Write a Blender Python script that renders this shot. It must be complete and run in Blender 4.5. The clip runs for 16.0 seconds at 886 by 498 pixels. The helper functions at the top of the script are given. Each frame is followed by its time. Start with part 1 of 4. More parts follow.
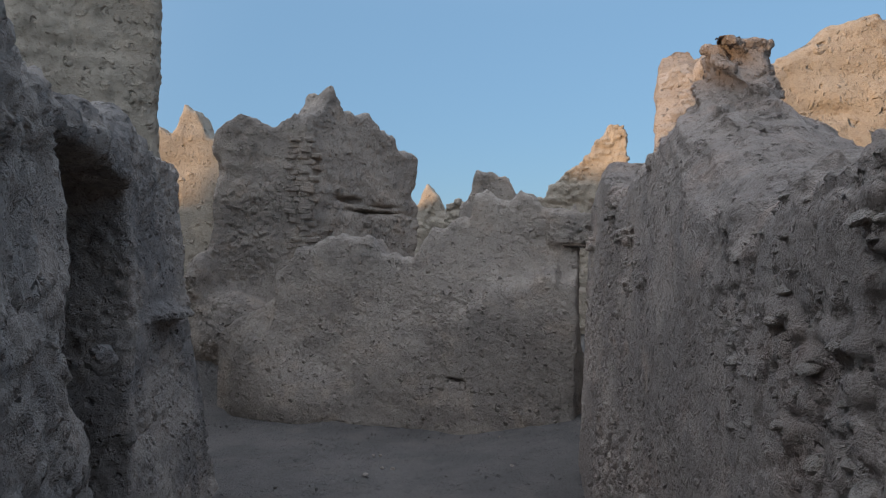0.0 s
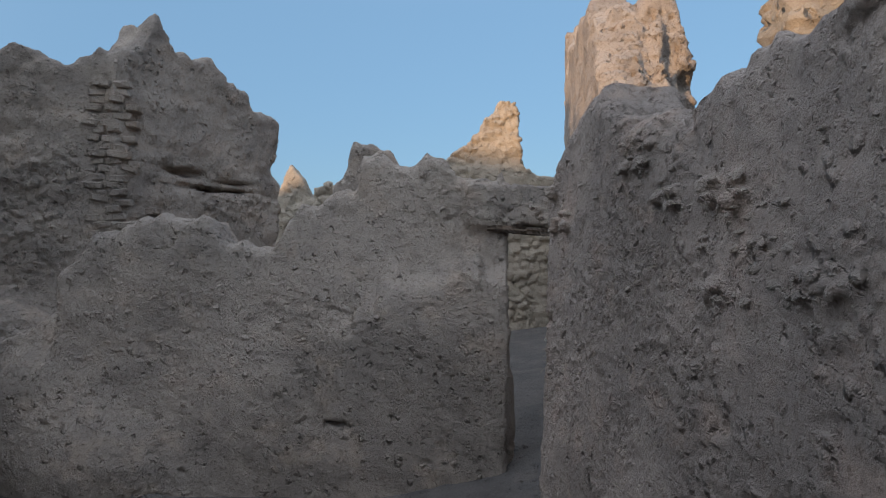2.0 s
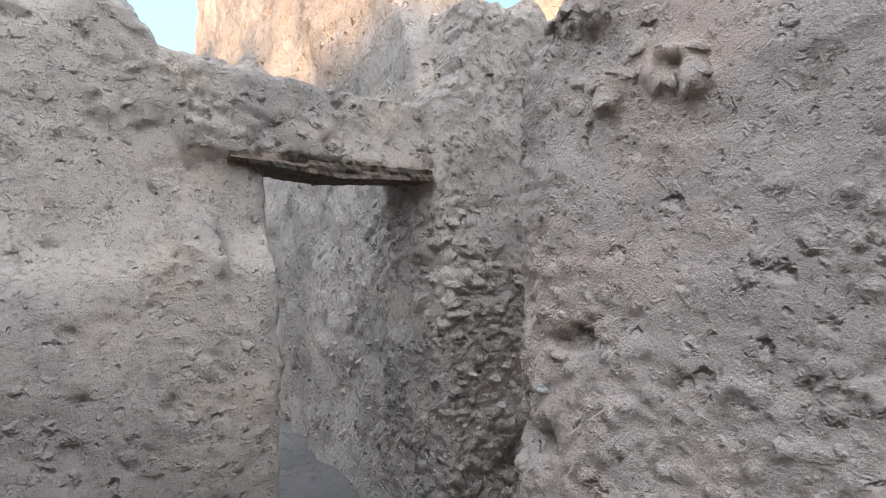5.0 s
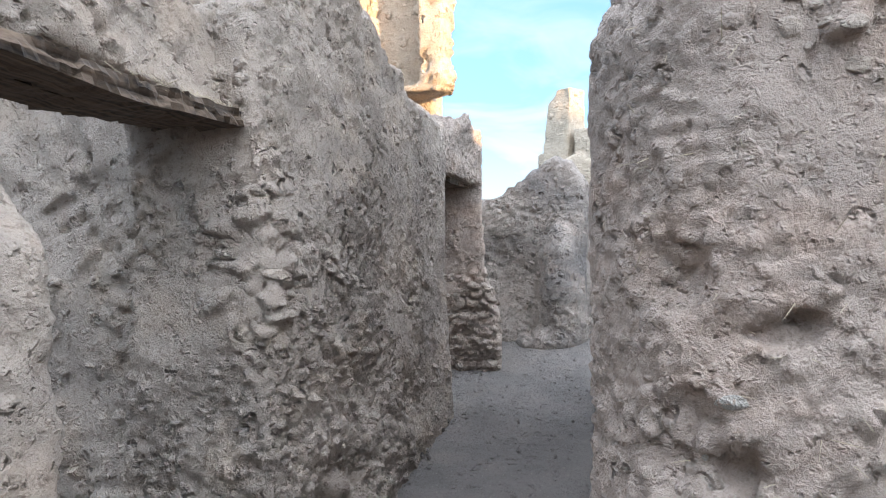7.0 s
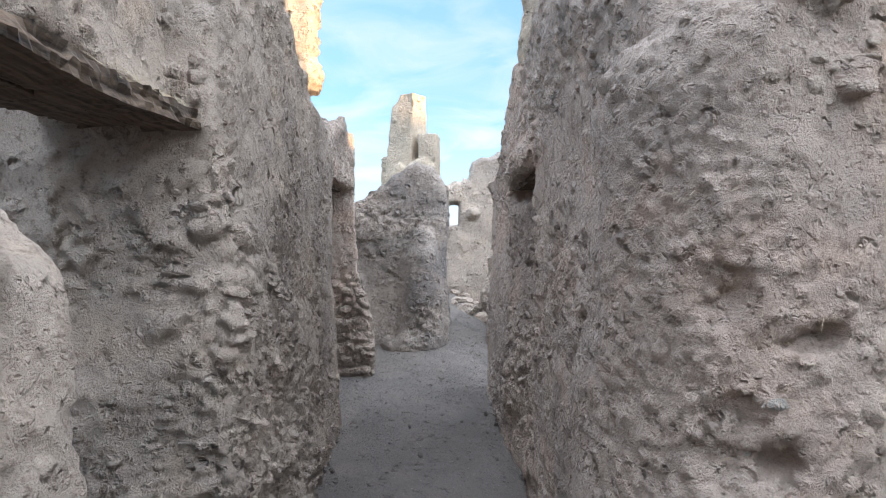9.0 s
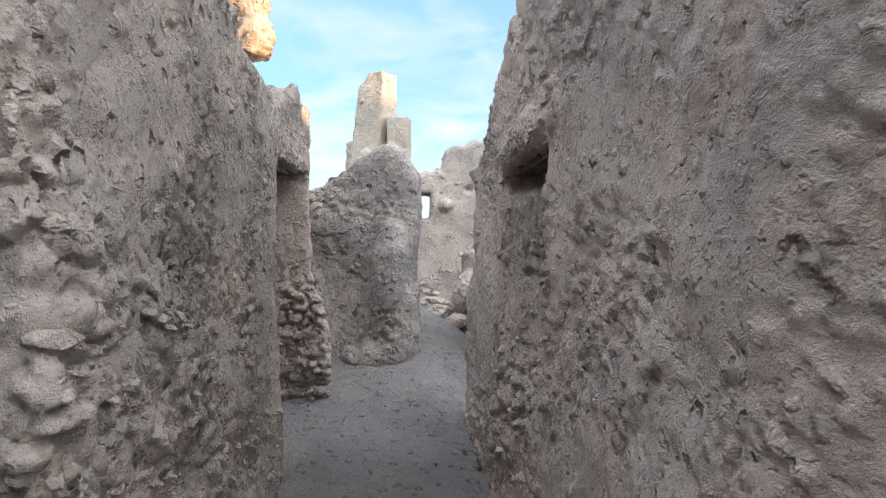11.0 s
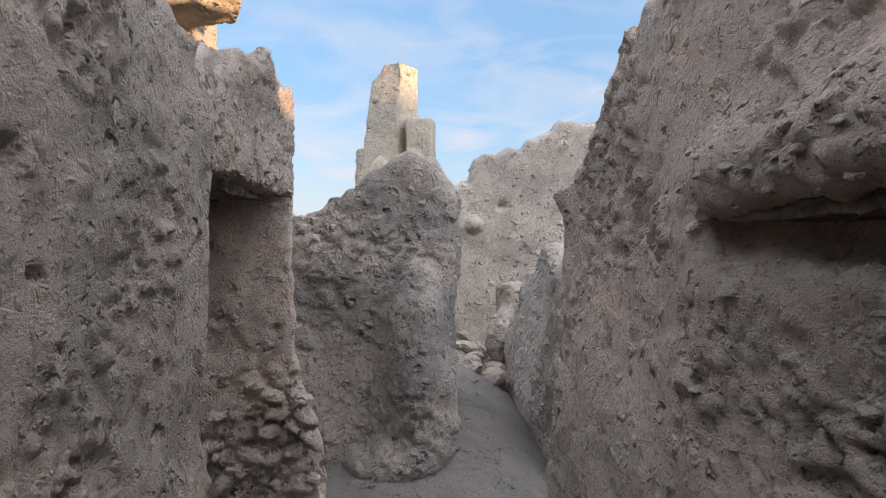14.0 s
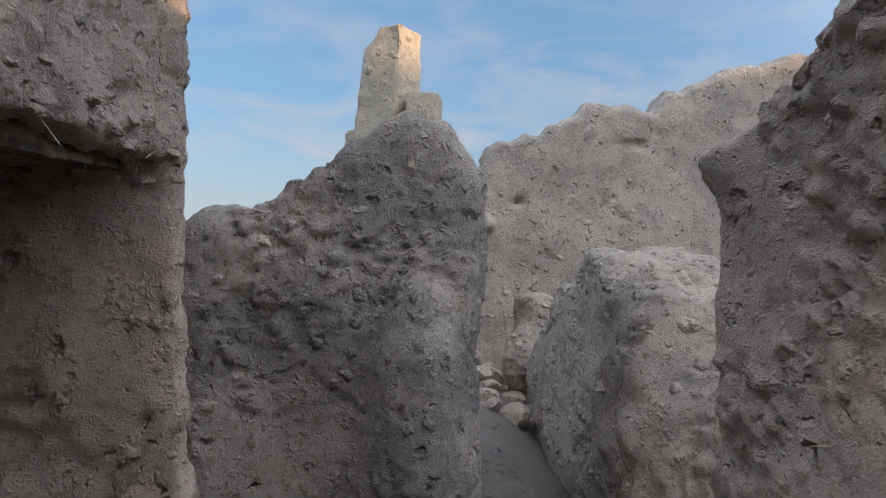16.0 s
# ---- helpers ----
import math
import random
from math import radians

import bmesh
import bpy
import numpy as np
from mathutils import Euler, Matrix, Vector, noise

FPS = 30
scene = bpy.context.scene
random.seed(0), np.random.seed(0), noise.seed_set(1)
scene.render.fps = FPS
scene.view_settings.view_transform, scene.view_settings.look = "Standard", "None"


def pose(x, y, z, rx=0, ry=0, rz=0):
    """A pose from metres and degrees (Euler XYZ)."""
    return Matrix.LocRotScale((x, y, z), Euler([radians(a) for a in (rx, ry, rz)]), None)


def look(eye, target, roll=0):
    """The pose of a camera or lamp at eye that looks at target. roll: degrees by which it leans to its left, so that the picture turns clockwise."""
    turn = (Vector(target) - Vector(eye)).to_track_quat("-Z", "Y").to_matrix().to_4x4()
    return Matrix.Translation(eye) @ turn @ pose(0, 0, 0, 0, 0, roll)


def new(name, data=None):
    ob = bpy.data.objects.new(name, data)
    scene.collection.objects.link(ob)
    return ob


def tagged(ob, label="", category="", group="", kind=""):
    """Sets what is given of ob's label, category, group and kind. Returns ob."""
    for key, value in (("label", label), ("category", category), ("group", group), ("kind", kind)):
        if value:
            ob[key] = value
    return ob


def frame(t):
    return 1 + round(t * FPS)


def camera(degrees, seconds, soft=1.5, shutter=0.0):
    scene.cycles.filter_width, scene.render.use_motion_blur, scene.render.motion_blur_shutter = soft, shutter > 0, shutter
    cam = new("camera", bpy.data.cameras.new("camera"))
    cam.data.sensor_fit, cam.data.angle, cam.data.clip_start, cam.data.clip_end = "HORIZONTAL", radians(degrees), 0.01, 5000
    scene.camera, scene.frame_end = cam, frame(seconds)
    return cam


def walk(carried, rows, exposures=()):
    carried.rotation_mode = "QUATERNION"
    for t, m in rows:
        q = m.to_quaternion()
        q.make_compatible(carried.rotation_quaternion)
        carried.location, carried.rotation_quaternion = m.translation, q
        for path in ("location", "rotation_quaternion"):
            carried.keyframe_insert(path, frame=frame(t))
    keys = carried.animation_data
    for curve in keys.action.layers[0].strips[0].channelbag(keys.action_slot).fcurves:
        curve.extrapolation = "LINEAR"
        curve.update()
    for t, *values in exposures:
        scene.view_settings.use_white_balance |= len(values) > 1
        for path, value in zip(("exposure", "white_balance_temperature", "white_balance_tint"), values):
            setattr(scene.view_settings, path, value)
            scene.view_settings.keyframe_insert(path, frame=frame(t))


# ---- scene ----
cam = camera(69.11, 16.0, soft=1.1)
PATH = [
    (0.0, 0.000, -0.000, 1.600, 91.36, -0.61, 13.81),
    (0.5, -0.096, 0.410, 1.580, 91.22, -0.42, 11.91),
    (1.0, -0.246, 0.902, 1.548, 91.16, -0.38, 10.56),
    (1.5, -0.390, 1.329, 1.556, 91.15, -0.33, 6.28),
    (2.0, -0.502, 1.766, 1.582, 90.98, -0.08, 1.86),
    (2.5, -0.637, 2.171, 1.590, 90.88, -0.05, -5.16),
    (3.0, -0.751, 2.553, 1.578, 90.61, 0.10, -13.26),
    (3.2, -0.795, 2.704, 1.596, 90.44, 0.16, -15.93),
    (5.3, -1.012, 4.158, 1.425, 91.61, 0.07, -40.72),
    (5.5, -1.033, 4.273, 1.425, 91.58, 0.10, -45.07),
    (6.0, -1.049, 4.548, 1.412, 91.21, 0.36, -54.81),
    (6.5, -1.089, 4.822, 1.398, 91.09, 0.28, -65.01),
    (7.0, -1.100, 5.046, 1.404, 90.74, 0.48, -74.39),
    (7.5, -1.061, 5.207, 1.396, 90.47, 0.63, -80.98),
    (8.0, -1.061, 5.335, 1.415, 90.43, 0.65, -85.24),
    (8.5, -1.116, 5.425, 1.439, 90.55, 0.66, -88.32),
    (9.0, -1.158, 5.471, 1.450, 90.45, 0.69, -91.27),
    (9.2, -1.165, 5.481, 1.452, 90.41, 0.66, -92.25),
    (11.3, -0.312, 5.478, 1.516, 89.77, -0.32, -94.26),
    (11.5, -0.221, 5.476, 1.542, 89.82, -0.36, -94.31),
    (12.0, -0.001, 5.490, 1.564, 89.96, -0.35, -93.82),
    (12.5, 0.224, 5.542, 1.633, 90.36, -0.47, -93.13),
    (13.0, 0.402, 5.563, 1.683, 90.59, -0.40, -92.97),
    (13.5, 0.650, 5.552, 1.697, 90.56, -0.39, -93.05),
    (14.0, 0.926, 5.564, 1.692, 90.57, -0.44, -93.14),
    (14.5, 1.174, 5.575, 1.689, 90.68, -0.38, -93.18),
    (15.0, 1.458, 5.547, 1.684, 90.67, -0.42, -93.16),
    (15.5, 1.723, 5.545, 1.695, 90.55, -0.73, -93.06),
    (16.0, 2.006, 5.555, 1.734, 90.56, -0.71, -93.05),
]
EXPOSURES = [(0, 0.56, 5850, 10), (1.5, 0.5, 5820, 10), (3.2, 1.36, 5900, 10), (4.2, 1.95, 5920, 10), (5.3, 2.32, 5950, 10), (6.5, 2.6, 6000, 10), (8.5, 2.42, 6120, 11), (12.5, 2.38, 6320, 13), (14, 1.95, 6400, 14), (16, 1.40, 6150, 11)]
SKY, SUN, CLOUD = 0.15, 2.5, (1.42, 1.45, 1.52, 1)
HAZE = (0.70, (1.28, 2.05, 2.85, 1), (0.50, 0.86, 1.36, 1))  # share, colour away from and on the +x side
GLOW = (3.3, 3.1, 2.9, 1)
ZENITH_FILL = (4.2, 4.6, 5.2, 1)
walk(cam, [(r[0], pose(*r[1:])) for r in PATH], EXPOSURES)

# ---- sky and sun ----
SUN_EL, SUN_AZ = 5.0, 217.0  # degrees; the azimuth is where the sun stands, clockwise from +y
world = bpy.data.worlds.new("evening_sky")
scene.world = world
world.use_nodes = True
wn, wl = world.node_tree.nodes, world.node_tree.links
sky = wn.new("ShaderNodeTexSky")
sky.sky_type, sky.sun_disc = "NISHITA", False
sky.sun_elevation, sky.sun_rotation = radians(SUN_EL), radians(SUN_AZ)
sky.air_density, sky.dust_density, sky.ozone_density = 1.0, 0.6, 2.0
coord = wn.new("ShaderNodeTexCoord")
stretch = wn.new("ShaderNodeMapping")
stretch.inputs["Scale"].default_value = (1.6, 3.2, 11.0)
stretch.inputs["Rotation"].default_value = (0.1, 0.0, 0.3)
wl.new(coord.outputs["Generated"], stretch.inputs[0])
cirrus = wn.new("ShaderNodeTexNoise")
cirrus.inputs["Scale"].default_value, cirrus.inputs["Detail"].default_value = 1.5, 7.0
cirrus.inputs["Roughness"].default_value, cirrus.inputs["Distortion"].default_value = 0.55, 0.7
wl.new(stretch.outputs[0], cirrus.inputs["Vector"])
cloud_edge = wn.new("ShaderNodeMapRange")
cloud_edge.inputs[1].default_value, cloud_edge.inputs[2].default_value = 0.40, 0.66
wl.new(cirrus.outputs[0], cloud_edge.inputs[0])
split = wn.new("ShaderNodeSeparateXYZ")
wl.new(coord.outputs["Generated"], split.inputs[0])
low = wn.new("ShaderNodeMapRange")  # thicker towards the horizon
low.inputs[1].default_value, low.inputs[2].default_value = 0.5, 0.06
wl.new(split.outputs[2], low.inputs[0])
east = wn.new("ShaderNodeMapRange")  # the cloud bank stands over the +x side
east.inputs[1].default_value, east.inputs[2].default_value = 0.55, 0.9
wl.new(split.outputs[0], east.inputs[0])
m1 = wn.new("ShaderNodeMath"); m1.operation = "MULTIPLY"
m2 = wn.new("ShaderNodeMath"); m2.operation = "MULTIPLY"
wl.new(cloud_edge.outputs[0], m1.inputs[0]); wl.new(low.outputs[0], m1.inputs[1])
bank = wn.new("ShaderNodeMapRange")  # the bank that lies along the horizon
bank.inputs[1].default_value, bank.inputs[2].default_value, bank.inputs[4].default_value = 0.2, 0.03, 0.7
wl.new(split.outputs[2], bank.inputs[0])
m3 = wn.new("ShaderNodeMath"); m3.operation = "MAXIMUM"
wl.new(m1.outputs[0], m3.inputs[0]); wl.new(bank.outputs[0], m3.inputs[1])
wl.new(m3.outputs[0], m2.inputs[0]); wl.new(east.outputs[0], m2.inputs[1])
cloud = wn.new("ShaderNodeMix"); cloud.data_type = "RGBA"
wl.new(m2.outputs[0], cloud.inputs[0])
haze = wn.new("ShaderNodeMix"); haze.data_type = "RGBA"  # thin even high haze
haze.inputs[0].default_value = HAZE[0]
wl.new(sky.outputs[0], haze.inputs[6])
deep = wn.new("ShaderNodeMix"); deep.data_type = "RGBA"  # deeper blue opposite the sun
deep.inputs[6].default_value, deep.inputs[7].default_value = HAZE[1], HAZE[2]
turned = wn.new("ShaderNodeMapRange"); turned.interpolation_type = "SMOOTHSTEP"
turned.inputs[1].default_value, turned.inputs[2].default_value = 0.45, 0.85
wl.new(split.outputs[0], turned.inputs[0])
wl.new(turned.outputs[0], deep.inputs[0])
wl.new(deep.outputs[2], haze.inputs[7])
# unseen bright cirrus overhead, added as fill light for the passage walls
high = wn.new("ShaderNodeMapRange"); high.interpolation_type = "SMOOTHSTEP"
high.inputs[1].default_value, high.inputs[2].default_value = 0.35, 0.85
wl.new(split.outputs[2], high.inputs[0])
thin = wn.new("ShaderNodeMapRange")
thin.inputs[1].default_value, thin.inputs[2].default_value, thin.inputs[3].default_value = 0.3, 0.6, 0.35
wl.new(cirrus.outputs[0], thin.inputs[0])
cover = wn.new("ShaderNodeMath"); cover.operation = "MULTIPLY"
wl.new(high.outputs[0], cover.inputs[0]); wl.new(thin.outputs[0], cover.inputs[1])
zenith_fill = wn.new("ShaderNodeMix"); zenith_fill.data_type = "RGBA"
wl.new(cover.outputs[0], zenith_fill.inputs[0])
wl.new(haze.outputs[2], zenith_fill.inputs[6])
zenith_fill.inputs[7].default_value = ZENITH_FILL
wl.new(zenith_fill.outputs[2], cloud.inputs[6])
# the wide glow round the low sun
toward = wn.new("ShaderNodeVectorMath"); toward.operation = "DOT_PRODUCT"
wl.new(coord.outputs["Generated"], toward.inputs[0])
toward.inputs[1].default_value = (math.sin(radians(SUN_AZ)) * 0.94, math.cos(radians(SUN_AZ)) * 0.94, 0.34)
glow = wn.new("ShaderNodeMapRange")
glow.inputs[1].default_value, glow.inputs[2].default_value = -0.25, 1.0
wl.new(toward.outputs["Value"], glow.inputs[0])
glow_power = wn.new("ShaderNodeMath"); glow_power.operation = "POWER"
wl.new(glow.outputs[0], glow_power.inputs[0]); glow_power.inputs[1].default_value = 1.6
glow_add = wn.new("ShaderNodeMix"); glow_add.data_type, glow_add.blend_type, glow_add.clamp_factor = "RGBA", "ADD", False
wl.new(glow_power.outputs[0], glow_add.inputs[0])
wl.new(cloud.outputs[2], glow_add.inputs[6])
glow_add.inputs[7].default_value = GLOW
cloud.inputs[7].default_value = CLOUD
wl.new(glow_add.outputs[2], wn["Background"].inputs[0])
wn["Background"].inputs[1].default_value = SKY

lamp = bpy.data.lights.new("sun", "SUN")
lamp.energy, lamp.angle, lamp.color = SUN, radians(1.5), (1.0, 0.62, 0.31)
sun = new("sun", lamp)
az, el = radians(SUN_AZ), radians(SUN_EL)
sun.matrix_world = look((math.sin(az) * 40, math.cos(az) * 40, 40 * math.tan(el)), (0, 0, 0))


# ---- materials ----
def earth(name, light, dark, warm, grain=1.0, fleck=0.0, speckle=0.35, rough=0.95):
    """Dry mud: broad stains, mid blotches, grit and straw flecks, with fine relief."""
    mat = bpy.data.materials.new(name)
    mat.use_nodes = True
    n, l = mat.node_tree.nodes, mat.node_tree.links
    b = n["Principled BSDF"]
    b.inputs["Roughness"].default_value = rough
    b.inputs["Specular IOR Level"].default_value = 0.15
    geo = n.new("ShaderNodeNewGeometry")
    layered = n.new("ShaderNodeMapping")  # laid on in flat coats
    layered.inputs["Scale"].default_value = (1, 1, 1.15)
    l.new(geo.outputs["Position"], layered.inputs[0])

    def noise_at(scale, detail, roughness=0.6, vector=None):
        t = n.new("ShaderNodeTexNoise")
        t.inputs["Scale"].default_value, t.inputs["Detail"].default_value = scale, detail
        t.inputs["Roughness"].default_value = roughness
        l.new(vector or layered.outputs[0], t.inputs["Vector"])
        return t.outputs[0]

    def ramp(value, a, c):
        r = n.new("ShaderNodeMapRange")
        r.interpolation_type = "SMOOTHSTEP"
        r.inputs[1].default_value, r.inputs[2].default_value = a, c
        l.new(value, r.inputs[0])
        return r.outputs[0]

    def mix(fac, a, c, kind="MIX"):
        m = n.new("ShaderNodeMix")
        m.data_type, m.blend_type = "RGBA", kind
        for socket, value in ((0, fac), (6, a), (7, c)):
            if hasattr(value, "is_linked"):
                l.new(value, m.inputs[socket])
            else:
                m.inputs[socket].default_value = value
        return m.outputs[2]

    def scaled(value, k):
        m = n.new("ShaderNodeMath")
        m.operation = "MULTIPLY"
        l.new(value, m.inputs[0])
        m.inputs[1].default_value = k
        return m.outputs[0]

    col = mix(ramp(noise_at(1.1, 6, 0.65), 0.38, 0.62), (*light, 1), (*dark, 1))
    col = mix(scaled(ramp(noise_at(3.1, 6, 0.65), 0.5, 0.68), 0.75), col, (*warm, 1))
    grit = noise_at(38.0 * grain, 6, 0.75)
    col = mix(scaled(ramp(grit, 0.52, 0.66), speckle * 1.3), col, (0.30, 0.25, 0.21, 1), "MULTIPLY")
    sand = noise_at(190.0 * grain, 3, 0.8)
    col = mix(scaled(ramp(sand, 0.45, 0.65), 0.28), col, (0.4, 0.36, 0.32, 1), "MULTIPLY")
    pale = noise_at(70.0 * grain, 3, 0.5)
    col = mix(scaled(ramp(pale, 0.64, 0.72), 0.3), col, (0.55, 0.49, 0.40, 1))
    if fleck:
        lie = n.new("ShaderNodeMapping")
        lie.inputs["Scale"].default_value = (160, 160, 34)
        lie.inputs["Rotation"].default_value = (0.9, 0.6, 0.3)
        l.new(geo.outputs["Position"], lie.inputs[0])
        straw = noise_at(1.0, 1, 0.4, lie.outputs[0])
        col = mix(scaled(ramp(straw, 0.77, 0.80), fleck), col, (0.60, 0.53, 0.40, 1))
    l.new(col, b.inputs["Base Color"])
    stir = n.new("ShaderNodeTexNoise")  # breaks up the cells
    stir.inputs["Scale"].default_value, stir.inputs["Detail"].default_value = 26.0 * grain, 3
    l.new(geo.outputs["Position"], stir.inputs["Vector"])
    drift = n.new("ShaderNodeVectorMath")
    drift.operation = "MULTIPLY_ADD"
    l.new(stir.outputs["Color"], drift.inputs[0])
    drift.inputs[1].default_value = (0.05 / grain,) * 3
    l.new(geo.outputs["Position"], drift.inputs[2])

    def scattered(scale, lo, hi, share, patch_scale, patch_from):
        """Round spots of their own size and place: 1 inside, 0 between; only some cells carry one, and those in patches."""
        v = n.new("ShaderNodeTexVoronoi")
        v.inputs["Scale"].default_value = scale
        l.new(drift.outputs[0], v.inputs["Vector"])
        parted = n.new("ShaderNodeSeparateColor")
        l.new(v.outputs["Color"], parted.inputs[0])
        both = n.new("ShaderNodeMath")
        both.operation = "MULTIPLY"
        l.new(ramp(v.outputs[0], hi, lo), both.inputs[0])
        l.new(ramp(parted.outputs[0], 1 - share, 1 - share + 0.1), both.inputs[1])
        again = n.new("ShaderNodeMath")
        again.operation = "MULTIPLY"
        l.new(both.outputs[0], again.inputs[0])
        l.new(ramp(noise_at(patch_scale, 2), patch_from, patch_from + 0.1), again.inputs[1])
        return again.outputs[0]

    height = None
    for value, k in ((noise_at(10.0 * grain, 4, 0.55), 0.34), (grit, 0.34), (sand, 0.16),
                     (scattered(30.0 * grain, 0.12, 0.42, 0.45, 5.0, 0.42), 0.26),
                     (scattered(75.0 * grain, 0.15, 0.45, 0.5, 8.0, 0.40), 0.13),
                     (scattered(23.0 * grain, 0.10, 0.26, 0.38, 6.0, 0.46), -0.62),
                     (scattered(52.0 * grain, 0.12, 0.30, 0.40, 4.0, 0.42), -0.40),
                     (scattered(11.0 * grain, 0.08, 0.24, 0.5, 2.2, 0.44), -1.1),
                     (scattered(13.5 * grain, 0.08, 0.34, 0.5, 1.7, 0.44), 0.75)):
        part_h = scaled(value, k)
        if height is None:
            height = part_h
        else:
            s = n.new("ShaderNodeMath")
            l.new(height, s.inputs[0]); l.new(part_h, s.inputs[1])
            height = s.outputs[0]
    bump = n.new("ShaderNodeBump")
    bump.inputs["Strength"].default_value, bump.inputs["Distance"].default_value = 1.0, 0.05
    l.new(height, bump.inputs["Height"])
    l.new(bump.outputs[0], b.inputs["Normal"])
    return mat


MUD = earth("mud_plaster", (0.51, 0.425, 0.35), (0.35, 0.295, 0.25), (0.54, 0.43, 0.34), fleck=0.4, speckle=0.4)
MUD_ROUGH = earth("mud_eroded", (0.51, 0.43, 0.36), (0.36, 0.305, 0.26), (0.53, 0.43, 0.34), speckle=0.5, fleck=0.3)
MUD_PINK = earth("mud_reddish", (0.53, 0.435, 0.365), (0.38, 0.315, 0.27), (0.56, 0.425, 0.34), speckle=0.45, fleck=0.4)
MUD_FAR = earth("mud_weathered", (0.52, 0.44, 0.345), (0.43, 0.36, 0.28), (0.54, 0.44, 0.33), grain=0.6, speckle=0.3)
MUD_GREY = earth("mud_sooty", (0.50, 0.43, 0.37), (0.29, 0.26, 0.24), (0.52, 0.43, 0.36), speckle=0.5)
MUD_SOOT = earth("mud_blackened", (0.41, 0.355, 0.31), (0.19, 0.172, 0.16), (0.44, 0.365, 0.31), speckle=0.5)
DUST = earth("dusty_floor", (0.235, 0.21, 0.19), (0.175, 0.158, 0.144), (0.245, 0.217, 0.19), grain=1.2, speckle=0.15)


def wood_material():
    mat = bpy.data.materials.new("old_wood")
    mat.use_nodes = True
    n, l = mat.node_tree.nodes, mat.node_tree.links
    b = n["Principled BSDF"]
    geo, lie = n.new("ShaderNodeTexCoord"), n.new("ShaderNodeMapping")
    lie.inputs["Scale"].default_value = (3, 40, 40)
    l.new(geo.outputs["Object"], lie.inputs[0])
    t = n.new("ShaderNodeTexNoise")
    t.inputs["Scale"].default_value, t.inputs["Detail"].default_value = 1.6, 7
    l.new(lie.outputs[0], t.inputs["Vector"])
    r = n.new("ShaderNodeValToRGB")
    r.color_ramp.elements[0].position, r.color_ramp.elements[0].color = 0.3, (0.02, 0.015, 0.012, 1)
    r.color_ramp.elements[1].position, r.color_ramp.elements[1].color = 0.75, (0.17, 0.118, 0.08, 1)
    l.new(t.outputs[0], r.inputs[0])
    l.new(r.outputs[0], b.inputs["Base Color"])
    b.inputs["Roughness"].default_value = 0.9
    bump = n.new("ShaderNodeBump")
    bump.inputs["Distance"].default_value = 0.008
    l.new(t.outputs[0], bump.inputs["Height"])
    l.new(bump.outputs[0], b.inputs["Normal"])
    return mat


WOOD = wood_material()


# ---- shaping of eroded earth ----
def hashed(ix, iy, iz, seed=0):
    h = (ix * 374761393 + iy * 668265263 + iz * 1442695041 + seed * 974634777) & 0xFFFFFFFF
    h = ((h ^ (h >> 13)) * 1274126177) & 0xFFFFFFFF
    h = ((h ^ (h >> 16)) * 2246822519) & 0xFFFFFFFF
    return ((h ^ (h >> 15)) & 0xFFFFFF) / float(0xFFFFFF)


def vnoise(p, seed=0):
    """Smooth noise from -1 to 1 at each row of p."""
    i = np.floor(p).astype(np.int64)
    f = p - i
    u = f * f * (3 - 2 * f)
    out = np.zeros(len(p))
    for dx in (0, 1):
        for dy in (0, 1):
            for dz in (0, 1):
                w = (u[:, 0] if dx else 1 - u[:, 0]) * (u[:, 1] if dy else 1 - u[:, 1]) * (u[:, 2] if dz else 1 - u[:, 2])
                out += w * hashed(i[:, 0] + dx, i[:, 1] + dy, i[:, 2] + dz, seed)
    return 2 * out - 1


def fbm(p, octaves, seed=0):
    out, amp, total = 0, 1.0, 0.0
    for k in range(octaves):
        out = out + amp * vnoise(p * 2.03 ** k + 17.3 * k, seed + k)
        total += amp
        amp *= 0.5
    return out / total


def cells(p, seed=0):
    """Distance to the nearest and second nearest of scattered points, a random number of the nearest, and the height above it."""
    i = np.floor(p).astype(np.int64)
    f1, f2, pick, rise = np.full(len(p), 9.0), np.full(len(p), 9.0), np.zeros(len(p)), np.zeros(len(p))
    for dx in (-1, 0, 1):
        for dy in (-1, 0, 1):
            for dz in (-1, 0, 1):
                c = i + (dx, dy, dz)
                q = np.stack([c[:, k] + hashed(c[:, 0], c[:, 1], c[:, 2], seed + 5 * k) for k in range(3)], 1)
                d = ((q - p) ** 2).sum(1)
                near = d < f1
                f2 = np.where(near, f1, np.minimum(f2, d))
                pick = np.where(near, hashed(c[:, 0], c[:, 1], c[:, 2], seed + 31), pick)
                rise = np.where(near, p[:, 2] - q[:, 2], rise)
                f1 = np.where(near, d, f1)
    return np.sqrt(f1), np.sqrt(f2), pick, rise


def step(a, b, x):
    t = np.clip((x - a) / (b - a), 0, 1)
    return t * t * (3 - 2 * t)


def smax(a, b, k=0.06):
    h = np.clip(0.5 + 0.5 * (a - b) / k, 0, 1)
    return b * (1 - h) + a * h + k * h * (1 - h)


def smin(a, b, k=0.06):
    return -smax(-a, -b, k)


